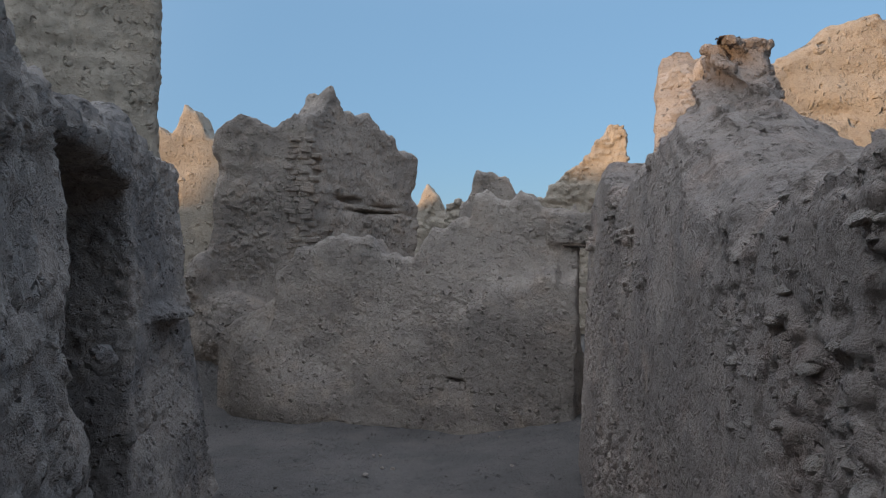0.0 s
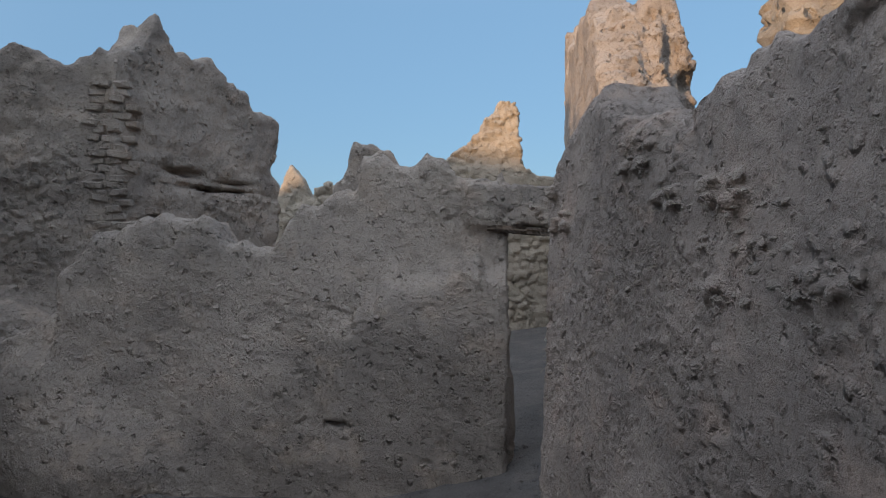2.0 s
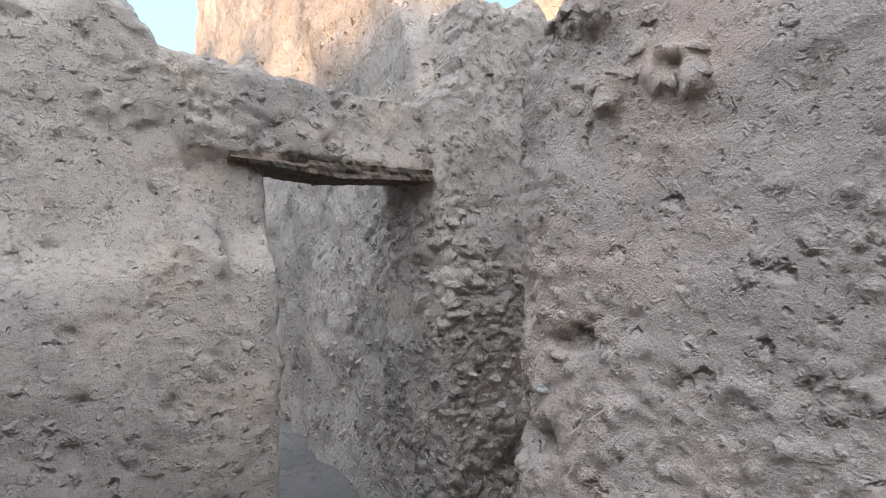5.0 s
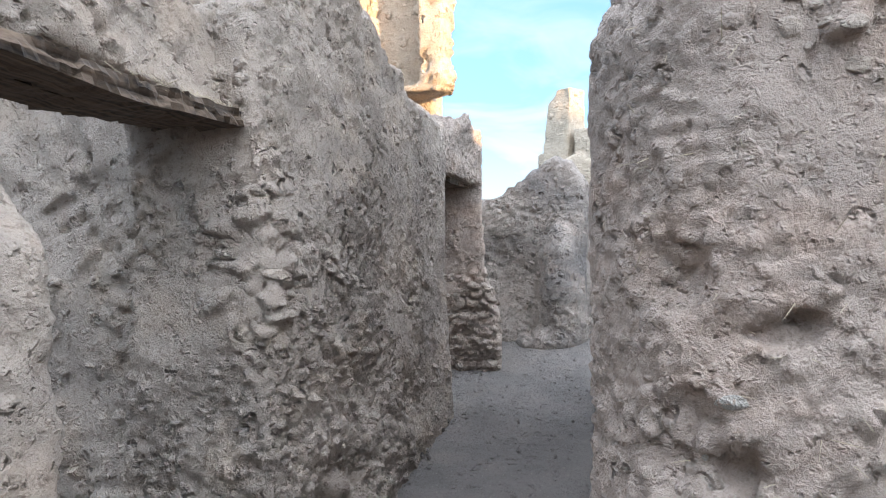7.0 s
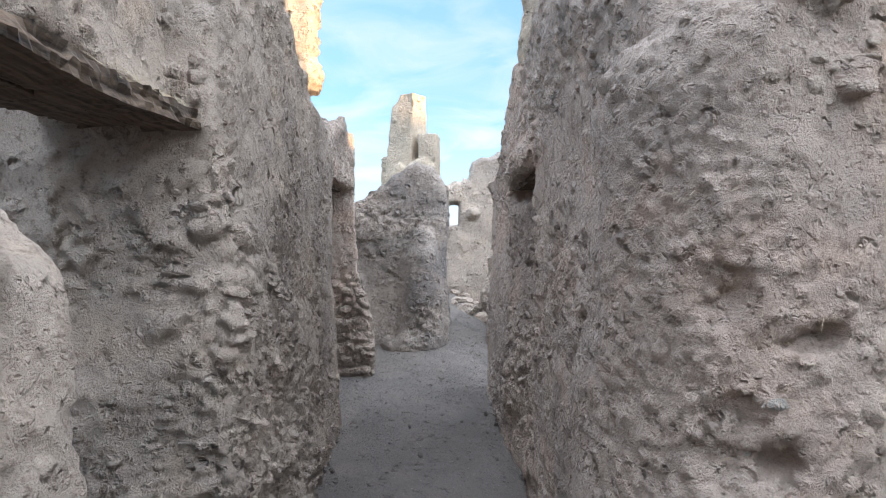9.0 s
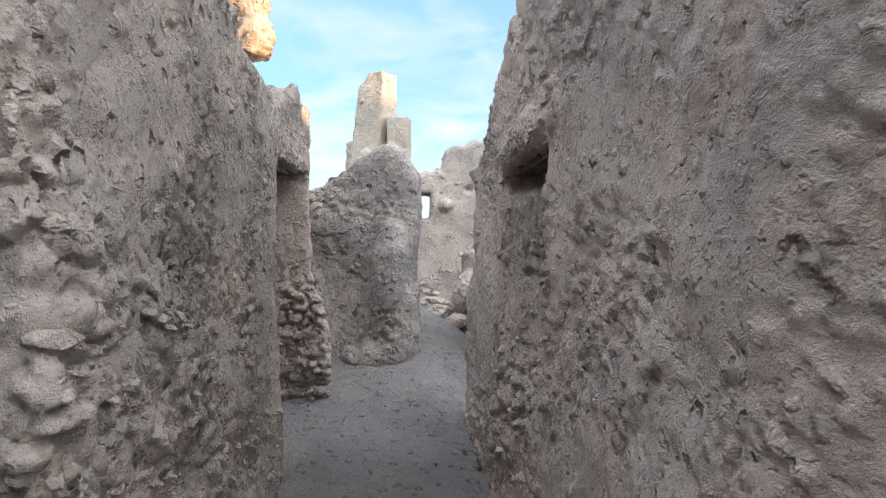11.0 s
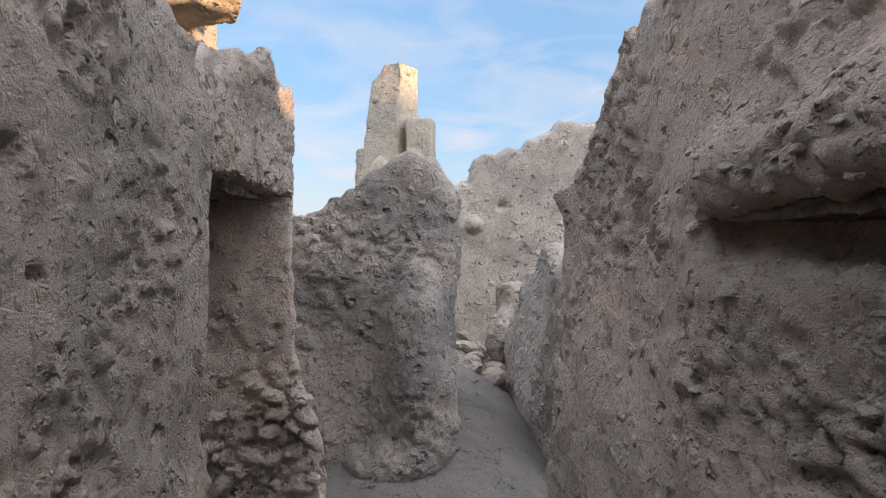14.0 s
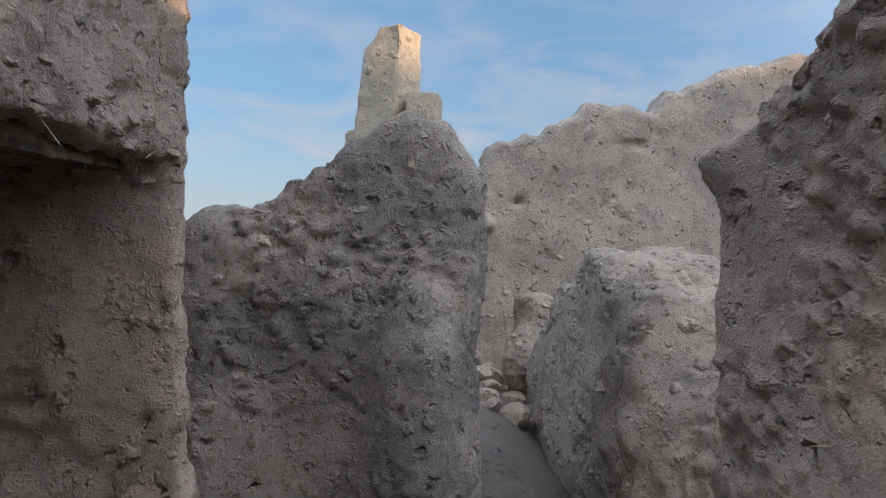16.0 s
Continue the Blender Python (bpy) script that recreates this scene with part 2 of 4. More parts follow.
def slab(a, b, thick, crest, batter=0.08, k=0.08, floor_z=0.0, ends=(0.0, 0.0), ragged=0.03):
    """A standing wall: its face runs from a to b in plan and the body lies to the left of that way. crest: places along it and heights;
    batter: how far the foot stands out; ends: how far each end leans in over its height."""
    ax, ay = a
    length = math.hypot(b[0] - ax, b[1] - ay)
    ux, uy = (b[0] - ax) / length, (b[1] - ay) / length
    cs, cz = zip(*crest)
    rng = np.random.default_rng(int(abs(ax * 97 + ay * 131) * 10))
    bumps, specks, lean = rng.normal(0, 1, 400), rng.normal(0, 1, 900), rng.normal(0, 1, 400)

    def field(x, y, z):
        s = (x - ax) * ux + (y - ay) * uy
        d = -(x - ax) * uy + (y - ay) * ux
        top = np.interp(s, cs, cz) + ragged * (np.interp(s / 0.13, np.arange(400), bumps) + 0.5 * np.interp(s / 0.05, np.arange(900), specks) + 0.5 * np.interp(d / 0.1 + 60, np.arange(400), lean))
        up = np.clip((z - floor_z) / 2.0, 0, 1)
        foot = batter * (1 - up) ** 1.6
        e = smax(-d - foot + batter * 0.15, d - thick - 0.5 * foot, k)
        e = smax(e, (z - top) * 0.75, k)
        e = smax(e, -s + ends[0] * up, k)
        return smax(e, s - length + ends[1] * up, k)
    return field


def blob(x0, y0, z0, rx, ry, rz):
    def field(x, y, z):
        q = np.sqrt(((x - x0) / rx) ** 2 + ((y - y0) / ry) ** 2 + ((z - z0) / rz) ** 2)
        return (q - 1) * min(rx, ry, rz)
    return field


def block(x0, y0, z0, x1, y1, z1, k=0.03, turn=0.0):
    cx, cy, c, s = (x0 + x1) / 2, (y0 + y1) / 2, math.cos(radians(turn)), math.sin(radians(turn))

    def field(x, y, z):
        u, v = (x - cx) * c + (y - cy) * s, -(x - cx) * s + (y - cy) * c
        e = smax(np.abs(u) - (x1 - x0) / 2, np.abs(v) - (y1 - y0) / 2, k)
        return smax(e, np.abs(z - (z0 + z1) / 2) - (z1 - z0) / 2, k)
    return field


def union(*fields, k=0.08):
    def field(x, y, z):
        e = fields[0](x, y, z)
        for g in fields[1:]:
            e = smin(e, g(x, y, z), k)
        return e
    return field


def minus(body, *holes, k=0.03):
    def field(x, y, z):
        e = body(x, y, z)
        for g in holes:
            e = smax(e, -g(x, y, z), k)
        return e
    return field


def skin(field, lo, hi, vox, warp=0.03, seed=0):
    """The surface of a solid as points and four-cornered faces (surface nets). warp: the wander of its large form."""
    axes = [np.arange(lo[k], hi[k] + vox, vox).astype(np.float32) for k in range(3)]
    shape = [len(a) for a in axes]
    x, y, z = axes[0][:, None, None], axes[1][None, :, None], axes[2][None, None, :]
    if warp:  # a coarse lattice of wander, stretched over the whole
        q = [np.arange(lo[k] - 0.3, hi[k] + 0.6, 0.15) for k in range(3)]
        g = np.stack(np.meshgrid(*q, indexing="ij"), -1).reshape(-1, 3)
        w = [fbm(g / 0.62, 2, seed + 40 * j).reshape([len(a) for a in q]) * warp for j in range(2)]

        def spread(v):
            for k in range(3):
                at = (axes[k] - q[k][0]) / 0.15
                i = at.astype(int)
                f = (at - i).reshape([-1 if j == k else 1 for j in range(3)])
                v = np.take(v, i, k) * (1 - f) + np.take(v, i + 1, k) * f
            return v.astype(np.float32)
        w0, w1 = spread(w[0]), spread(w[1])
        dist = field(x + w0, y + w1, z + (w0 - w1) * 0.6)
    else:
        dist = field(x, y, z) + np.zeros(shape)
    dist = np.broadcast_to(dist, shape).astype(np.float32)
    inside = dist < 0
    core = np.zeros([n - 1 for n in shape], np.int8)
    for dx in (0, 1):
        for dy in (0, 1):
            for dz in (0, 1):
                core += inside[dx:shape[0] - 1 + dx, dy:shape[1] - 1 + dy, dz:shape[2] - 1 + dz]
    mixed = (core > 0) & (core < 8)
    ci, cj, ck = np.nonzero(mixed)
    number = np.full(core.shape, -1, np.int64)
    number[ci, cj, ck] = np.arange(len(ci))
    total, count = np.zeros((len(ci), 3)), np.zeros(len(ci))
    corner = {(a, b, c): dist[ci + a, cj + b, ck + c] for a in (0, 1) for b in (0, 1) for c in (0, 1)}
    for p0 in corner:
        for k in range(3):
            if p0[k]:
                continue
            p1 = tuple(v + (j == k) for j, v in enumerate(p0))
            d0, d1 = corner[p0], corner[p1]
            cut = (d0 < 0) != (d1 < 0)
            t = np.where(cut, d0 / np.where(cut, d0 - d1, 1), 0)
            for j in range(3):
                total[:, j] += np.where(cut, p0[j] + (t if j == k else 0), 0)
            count += cut
    pts = np.stack([ci, cj, ck], 1) + total / count[:, None]
    pts = pts * vox + np.array(lo)
    faces = []
    for k in range(3):
        a = [slice(None)] * 3
        b = [slice(None)] * 3
        a[k], b[k] = slice(0, -1), slice(1, None)
        i0, i1 = inside[tuple(a)], inside[tuple(b)]
        e = np.stack(np.nonzero(i0 != i1), 1)
        u, v = [(1, 2), (2, 0), (0, 1)][k]
        ok = (e[:, u] > 0) & (e[:, v] > 0) & (e[:, u] < shape[u] - 1) & (e[:, v] < shape[v] - 1)
        e = e[ok]
        way = i0[tuple(e.T)]

        def cell(du, dv):
            c = e.copy()
            c[:, u] += du
            c[:, v] += dv
            return number[c[:, 0], c[:, 1], c[:, 2]]
        quad = np.stack([cell(-1, -1), cell(0, -1), cell(0, 0), cell(-1, 0)], 1)
        quad[~way] = quad[~way][:, ::-1]
        faces.append(quad)
    return pts, np.concatenate(faces)


def normals_of(pts, faces):
    n = np.cross(pts[faces[:, 2]] - pts[faces[:, 0]], pts[faces[:, 3]] - pts[faces[:, 1]])
    out = np.zeros_like(pts)
    for c in range(4):
        for k in range(3):
            out[:, k] += np.bincount(faces[:, c], n[:, k], len(pts))
    return out / np.maximum(np.linalg.norm(out, axis=1, keepdims=True), 1e-9)


def as_mesh(name, pts, faces, material, smooth=True):
    me = bpy.data.meshes.new(name)
    me.vertices.add(len(pts))
    me.vertices.foreach_set("co", pts.astype(np.float32).ravel())
    me.loops.add(faces.size)
    me.loops.foreach_set("vertex_index", faces.astype(np.int32).ravel())
    me.polygons.add(len(faces))
    me.polygons.foreach_set("loop_start", np.arange(0, faces.size, 4, dtype=np.int32))
    me.polygons.foreach_set("use_smooth", np.full(len(faces), smooth))
    me.update(calc_edges=True)
    me.materials.append(material)
    return me


SURFACES = {}  # name of a wall: its object, surface points and their outward directions


def eroded(name, field, lo, hi, vox, material, label, seed=1, coarse=0.022, mid=0.013, fine=0.006, clod=0.0, where=None, pits=0.6, lumps=0.4, size=1.0,
           warp=0.035, strata=0.0, kind="structure", category="wall"):
    """A piece of weathered earth building. clod: how far the broken clods stand out, in the zone that where(points) gives."""
    pts, faces = skin(field, lo, hi, vox, warp, seed)
    nor = normals_of(pts, faces)
    move = coarse * fbm(pts / 0.34, 2, seed + 1) + mid * fbm(pts / 0.11, 2, seed + 2)
    if vox < 0.03:
        move += fine * 0.5 * fbm(pts / 0.045, 2, seed + 3)
    if vox < 0.021:  # crumbs with hard edges, and creases between lumps
        f1, f2, pick, rise = cells(pts / (0.036, 0.036, 0.030), seed + 20)
        patch = 0.15 + 0.85 * step(0.0, 0.35, vnoise(pts / 0.25, seed + 21))
        move += fine * patch * (1.6 * step(0.0, 0.3, f2 - f1) * (0.2 + pick - 0.5 * rise) - 0.9)
        move += mid * 0.35 * patch * (0.45 - np.abs(vnoise(pts / (0.09, 0.09, 0.055), seed + 22)) * 1.2)
    if pits or lumps:  # scattered dents and stuck-on crumbs, each with a clear rim
        for span, k in ((0.06, 1.0), (0.11, 1.3)) if vox < 0.021 else ((0.22, 2.0),):
            f1, _, pick, _ = cells(pts / (span, span, span * 0.8) + 0.5 * np.stack([vnoise(pts / 0.04, seed + 60 + j) for j in range(3)], 1), seed + 4)
            move -= pits * 0.021 * k * step(0.8, 0.92, pick) * step(0.32, 0.18, f1)
            move += lumps * 0.020 * k * step(0.2, 0.05, pick) * step(0.42, 0.18, f1)
    if strata:
        move += strata * vnoise(pts / (1.5, 1.5, 0.09), seed + 8)
    if clod:
        zone = 1.0 if where is None else where(pts)
        f1, f2, pick, rise = cells((pts + 0.05 * size * np.stack([fbm(pts / (0.085 * size), 2, seed + 9 + 50 * j) for j in range(3)], 1)) / (0.085 * size, 0.085 * size, 0.062 * size), seed + 10)
        zone = zone * (0.15 + 1.0 * step(-0.35, 0.35, vnoise(pts / (0.24 * size), seed + 14)))
        move += clod * zone * (1.15 * step(0.0, 0.2, f2 - f1) * (0.3 + 0.95 * pick - 0.3 * rise) - 0.75)  # flakes with a proud lower lip
    pts = pts + nor * move[:, None]
    ob = new(name, as_mesh(name, pts, faces, material))
    SURFACES[name] = ob, pts, nor
    return tagged(ob, label, category, kind=kind)


# ---- ground ----
def ground_height(x, y):
    rise = np.interp(x, [-1.3, -0.4, 0.0, 1.87, 2.67, 3.96, 7.1, 10], [0.0, 0.16, 0.28, 0.50, 0.58, 0.74, 0.92, 1.0])
    z = rise * step(3.9, 5.3, y)
    bench = (y - (5.75 - 0.30 * (x + 2.4))) * step(-2.2, -2.9, x)
    z = np.maximum(z, 0.46 * step(0.0, 0.42, bench))
    far = np.maximum(np.abs(x - 1) - 14, np.abs(y - 4) - 14)
    return z * (1 - step(0, 6, far))


def build_ground():
    def spread(lo, hi, fine):
        near = np.arange(lo, hi, fine)
        out = np.array([0.3, 1, 3, 8, 20, 60, 200, 700, 2500.0])
        return np.concatenate([lo - out[::-1], near, near[-1] + out])
    xs, ys = spread(-6.0, 10.0, 0.035), spread(-1.0, 8.6, 0.035)
    gx, gy = np.meshgrid(xs, ys, indexing="ij")
    p = np.stack([gx.ravel(), gy.ravel(), np.zeros(gx.size)], 1)
    z = ground_height(p[:, 0], p[:, 1])
    z = z + 0.03 * fbm(p / 0.9, 2, 3) + 0.010 * fbm(p / 0.2, 2, 5) + 0.004 * fbm(p / 0.07, 1, 6)
    z += 0.03 * step(0.1, 0.4, z) * step(-2, -2.6, p[:, 0]) * vnoise(p / 0.16, 9)
    p[:, 2] = z
    n = len(ys)
    i = (np.arange(len(xs) - 1)[:, None] * n + np.arange(n - 1)[None]).ravel()
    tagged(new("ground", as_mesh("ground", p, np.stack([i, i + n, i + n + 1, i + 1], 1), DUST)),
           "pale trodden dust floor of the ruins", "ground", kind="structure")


build_ground()

# ---- the low wall with the doorway ----
wall_low = union(
    slab((-3.35, 6.12), (-0.22, 6.12), 0.42,
         [(0, 1.45), (0.35, 1.78), (0.75, 1.84), (1.1, 1.84), (1.22, 1.68), (1.52, 1.64), (1.72, 1.96), (1.98, 2.06), (2.10, 2.08),
          (2.15, 2.27), (2.32, 2.33), (2.44, 2.26), (2.72, 2.25), (2.8, 2.14), (3.2, 2.12)], 0.10, 0.05),
    slab((-4.3, 6.42), (-0.9, 6.12), 0.45, [(0, 0.75), (0.7, 1.05), (1.0, 1.4), (1.3, 1.5), (2.2, 1.5), (2.7, 1.36), (3.1, 1.1), (3.5, 0.7)], 0.14, 0.08),
    slab((-1.4, 6.02), (-0.20, 5.97), 0.4, [(0, 1.0), (0.4, 1.35), (0.8, 1.5), (1.2, 1.52)], 0.05, 0.08), k=0.14)
wall_low = minus(wall_low, *[blob(cx, 6.0, cz, rx, 0.10, rz) for cx, cz, rx, rz in ((-2.62, 1.17, 0.12, 0.025), (-2.36, 1.10, 0.08, 0.02), (-2.12, 1.20, 0.11, 0.03), (-1.8, 1.22, 0.06, 0.02), (-2.9, 0.95, 0.07, 0.03), (-1.35, 0.5, 0.08, 0.02))], k=0.02)
wall_low = union(wall_low, block(-0.5, 6.08, 1.80, 0.60, 6.42, 2.10, 0.04), k=0.05)
wall_low = minus(wall_low, block(-0.208, 5.4, -0.5, 0.52, 7.2, 1.78, 0.02))
wall_low = union(wall_low, blob(-0.24, 6.25, 0.30, 0.10, 0.17, 0.6), k=0.06)
wall_low = union(wall_low, blob(-3.5, 6.38, 0.35, 0.48, 0.36, 0.72), blob(-3.0, 6.15, 0.15, 0.6, 0.28, 0.4), k=0.16)


def cracked_band(p):
    """Broken plaster round and above the doorway."""
    near_top = step(1.45, 1.75, p[:, 2] + 0.25 * step(-0.9, -0.4, p[:, 0])) * step(-1.0, -0.7, p[:, 0])
    spot = ((p[:, 0] + 1.5) / 0.36) ** 2 + ((p[:, 2] - 1.22) / 0.28) ** 2 + 0.8 * vnoise(p / 0.2, 77)
    ledge = 1.5 * step(1.1, 0.8, spot) + 1.2 * step(0.2, 0.5, vnoise(p / 0.45, 78)) * step(-1.5, -1.9, p[:, 0]) * step(1.7, 1.3, p[:, 2])
    return np.clip(near_top + ledge, 0, 1.6)


eroded("wall_north", wall_low, (-4.1, 5.5, -0.2), (0.62, 6.75, 2.6), 0.017, MUD, "low broken mud-plastered wall with a small doorway",
       11, clod=0.013, where=cracked_band, mid=0.013, pits=0.9)

# the tall wall that runs back from the doorway's far jamb, with its broken end
tall_end = slab((0.62, 6.98), (1.34, 6.93), 0.6, [(0, 3.45), (0.08, 3.72), (0.3, 3.66), (0.42, 3.76), (0.6, 3.64), (0.7, 3.2)], 0.0, 0.04, ragged=0.06)
tall_end = minus(tall_end, blob(0.66, 6.95, 3.28, 0.12, 0.15, 0.05), blob(1.3, 6.95, 3.0, 0.1, 0.2, 0.12), blob(0.62, 6.9, 2.9, 0.07, 0.12, 0.1), k=0.03)
eroded("wall_doorway_return",
       union(slab((1.25, 13.0), (0.44, 6.05), 0.52,
            [(0, 5.1), (0.5, 5.25), (0.9, 5.2), (1.0, 4.6), (2.3, 4.62), (2.4, 4.35), (2.6, 4.4), (2.9, 4.3), (3.6, 4.3), (4.4, 4.1), (5.5, 3.7), (6.1, 3.45), (6.25, 3.0), (6.5, 2.75), (6.8, 2.4), (7.05, 2.2)],
            0.04, 0.04, ragged=0.09), tall_end, k=0.05),
       (0.1, 5.85, 0.0), (2.1, 13.3, 5.6), 0.022, MUD_ROUGH, "tall pale mud-brick wall standing behind the doorway", 21, mid=0.02, coarse=0.045, strata=0.008, pits=1.0,
       clod=0.03, size=1.4, where=lambda p: step(7.4, 6.6, p[:, 1]) * step(1.9, 1.5, p[:, 2]) + 0.7 * step(0.62, 0.72, p[:, 0]) * step(7.15, 7.0, p[:, 1]))

# the passage's wall past the doorway
wall_b = slab((0.42, 5.97), (2.37, 5.99), 0.44,
              [(0, 2.12), (0.10, 2.2), (0.18, 2.55), (0.5, 2.52), (0.7, 2.36), (1.0, 2.24), (1.4, 2.17), (1.75, 2.15), (1.95, 2.12)], 0.06, 0.05, 0.45)
wall_b = minus(wall_b, blob(1.15, 5.90, 0.95, 0.30, 0.09, 0.16), blob(0.9, 5.92, 0.62, 0.25, 0.10, 0.14), blob(1.7, 5.90, 0.8, 0.2, 0.07, 0.12), k=0.06)


def clods_b(p):
    return np.clip(step(1.75, 1.35, p[:, 2] + 0.8 * (p[:, 0] - 0.6)) + 0.7 * step(1.5, 1.1, p[:, 2] + 0.25 * vnoise(p / 0.3, 3)) * step(2.1, 1.0, p[:, 0])
                   + 0.6 * step(1.75, 1.9, p[:, 2]) * step(0.8, 0.5, p[:, 0]), 0, 1)


eroded("wall_passage_north", wall_b, (0.2, 5.72, 0.2), (2.55, 6.6, 2.75), 0.0115, MUD_ROUGH, "tall rough mud wall along the narrow passage",
       31, clod=0.018, where=clods_b, fine=0.008)

# ---- the corner block on the other side of the passage ----
def peak_on_wall(x, y, z):
    """The pointed stump that stands back on the corner wall's crest, with its sloping skirt."""
    reach = np.interp(z, [1.5, 1.95, 2.1, 2.2, 2.38, 2.5, 2.56], [0.75, 0.46, 0.32, 0.19, 0.125, 0.13, 0.05]) + 0.03 * np.sin(x * 23 + z * 17) * np.sin(y * 19 - z * 29) + 0.012 * np.sin(x * 47 - y * 39 + z * 61)
    body = np.sqrt(((x - 0.50) * 1.1) ** 2 + ((y - 2.68) * 0.85) ** 2) - reach
    return smax(body * 0.7, 0.17 + (3.3 - y) * 0.0824 - x, 0.05)


wall_c = union(
    slab((-0.135, 5.06), (0.16, 3.2), 0.36,
         [(0, 1.84), (0.15, 1.95), (0.3, 2.08), (0.5, 2.17), (0.7, 2.22), (0.85, 2.2), (1.0, 2.05), (1.3, 2.02), (1.42, 1.97), (1.55, 2.04), (1.9, 2.07)], 0.08, 0.06),
    slab((0.16, 3.3), (0.30, 1.6), 0.30, [(0, 2.06), (0.3, 2.07), (0.55, 2.02), (0.8, 1.93), (1.05, 1.82), (1.4, 1.77), (1.7, 1.74)], 0.09, 0.04, ragged=0.03),
    slab((0.2, 3.3), (0.36, 1.5), 0.6, [(0, 1.95), (0.6, 2.0), (1.2, 1.98), (1.5, 1.85), (1.8, 1.74)], 0.09, 0.08),
    peak_on_wall,
    slab((0.27, 1.62), (0.40, -3.0), 0.5, [(0, 1.70), (0.3, 1.75), (0.8, 1.78), (2, 1.95), (4.6, 2.3)], 0.05, 0.06), k=0.05)
clumps = random.Random(14)  # crumbling clumps left hanging below the crest
for cy, cz, wide, count, most in ((4.82, 1.90, 0.06, 8, 0.03), (3.88, 1.92, 0.11, 10, 0.022), (3.645, 1.76, 0.06, 7, 0.022), (3.0, 1.515, 0.08, 14, 0.034),
                                  (4.68, 1.745, 0.10, 15, 0.03), (3.35, 1.75, 0.08, 7, 0.03), (3.42, 1.5, 0.05, 5, 0.022), (2.75, 1.75, 0.1, 6, 0.03)):
    for _ in range(count):
        y, z, r = cy + clumps.uniform(-wide, wide), cz + clumps.uniform(-0.5, 0.5) * wide, clumps.uniform(0.012, most)
        wall_c = union(wall_c, blob(-0.135 + (5.06 - y) * 0.1586 + clumps.uniform(-0.015, 0.01), y, z, r, r * clumps.uniform(0.8, 1.7), r * clumps.uniform(0.5, 1.0)), k=0.012)
wall_c = minus(wall_c, blob(-0.085, 4.81, 1.305, 0.05, 0.032, 0.020), blob(-0.09, 4.84, 1.285, 0.03, 0.035, 0.015), blob(-0.105, 4.885, 1.085, 0.06, 0.034, 0.030),
               blob(-0.09, 4.963, 1.367, 0.03, 0.016, 0.022), blob(-0.09, 4.95, 1.15, 0.02, 0.02, 0.02), blob(-0.07, 4.56, 1.655, 0.03, 0.05, 0.012),
               blob(-0.11, 4.97, 1.09, 0.04, 0.025, 0.025), blob(-0.08, 4.45, 1.2, 0.02, 0.025, 0.015), k=0.015)


uncut_c = wall_c


def wall_c(x, y, z):
    """The corner of the passage, worn round."""
    return smax(uncut_c(x, y, z), (-(x + 0.115) + (y - 5.06)) * 0.707 + 0.06, 0.14)


def clods_c(p):
    near = step(1.65, 1.45, p[:, 1]) * step(1.2, 1.5, p[:, 2] + 0.2 * vnoise(p / 0.4, 8)) * 1.0
    foot = step(0.95, 0.6, p[:, 2] + 0.2 * vnoise(p / 0.35, 9)) * step(4.4, 4.0, p[:, 1])
    rim = 0.6 * step(1.70, 1.86, p[:, 2] + 0.1 * vnoise(p / 0.2, 12)) * step(3.3, 3.7, p[:, 1])
    stump = 0.9 * step(1.85, 2.0, p[:, 2]) * step(3.1, 2.9, p[:, 1]) * step(1.9, 2.1, p[:, 1])
    return np.clip(near + foot + rim + stump, 0, 1.6)


eroded("wall_south_corner", wall_c, (-0.4, 0.2, -0.1), (0.95, 5.25, 2.45), 0.011, MUD_PINK, "thick rough mud-plastered corner wall with small holes",
       41, clod=0.022, where=clods_c, fine=0.007, pits=0.35, lumps=0.25, coarse=0.009, mid=0.009, warp=0.016)

wall_c2 = slab((3.06, 5.05), (0.10, 5.05), 0.40,
               [(0, 1.88), (0.2, 2.04), (0.4, 2.24), (0.7, 2.24), (1.1, 2.34), (1.9, 2.40), (2.4, 2.25), (2.75, 2.1), (2.9, 2.0)], 0.05, 0.07, 0.45)
wall_c2 = union(wall_c2, blob(3.02, 5.03, 1.89, 0.05, 0.05, 0.04), blob(1.62, 5.06, 1.84, 0.34, 0.035, 0.06), k=0.04)
wall_c2 = minus(wall_c2, block(1.29, 4.93, 0.2, 2.0, 5.26, 1.77, 0.02, turn=5), k=0.02)
wall_c2 = union(wall_c2, block(1.2, 4.6, 0.2, 2.1, 5.02, 1.69, 0.06, turn=3), blob(1.90, 4.95, 0.85, 0.22, 0.15, 0.80), blob(1.5, 4.94, 0.6, 0.3, 0.14, 0.5), k=0.06)


def clods_c2(p):
    niche = step(1.2, 1.3, p[:, 0]) * step(2.2, 2.0, p[:, 0]) * step(5.16, 5.1, p[:, 1]) * step(4.6, 4.7, p[:, 1]) * step(1.74, 1.68, p[:, 2])
    over = 0.5 * step(1.72, 1.8, p[:, 2]) * step(1.0, 1.3, p[:, 0]) * step(2.3, 2.0, p[:, 0])
    return np.clip(niche + over + 0.5 * step(0.9, 0.7, p[:, 2]) + 0.6 * step(2.85, 2.98, p[:, 0]), 0, 1)


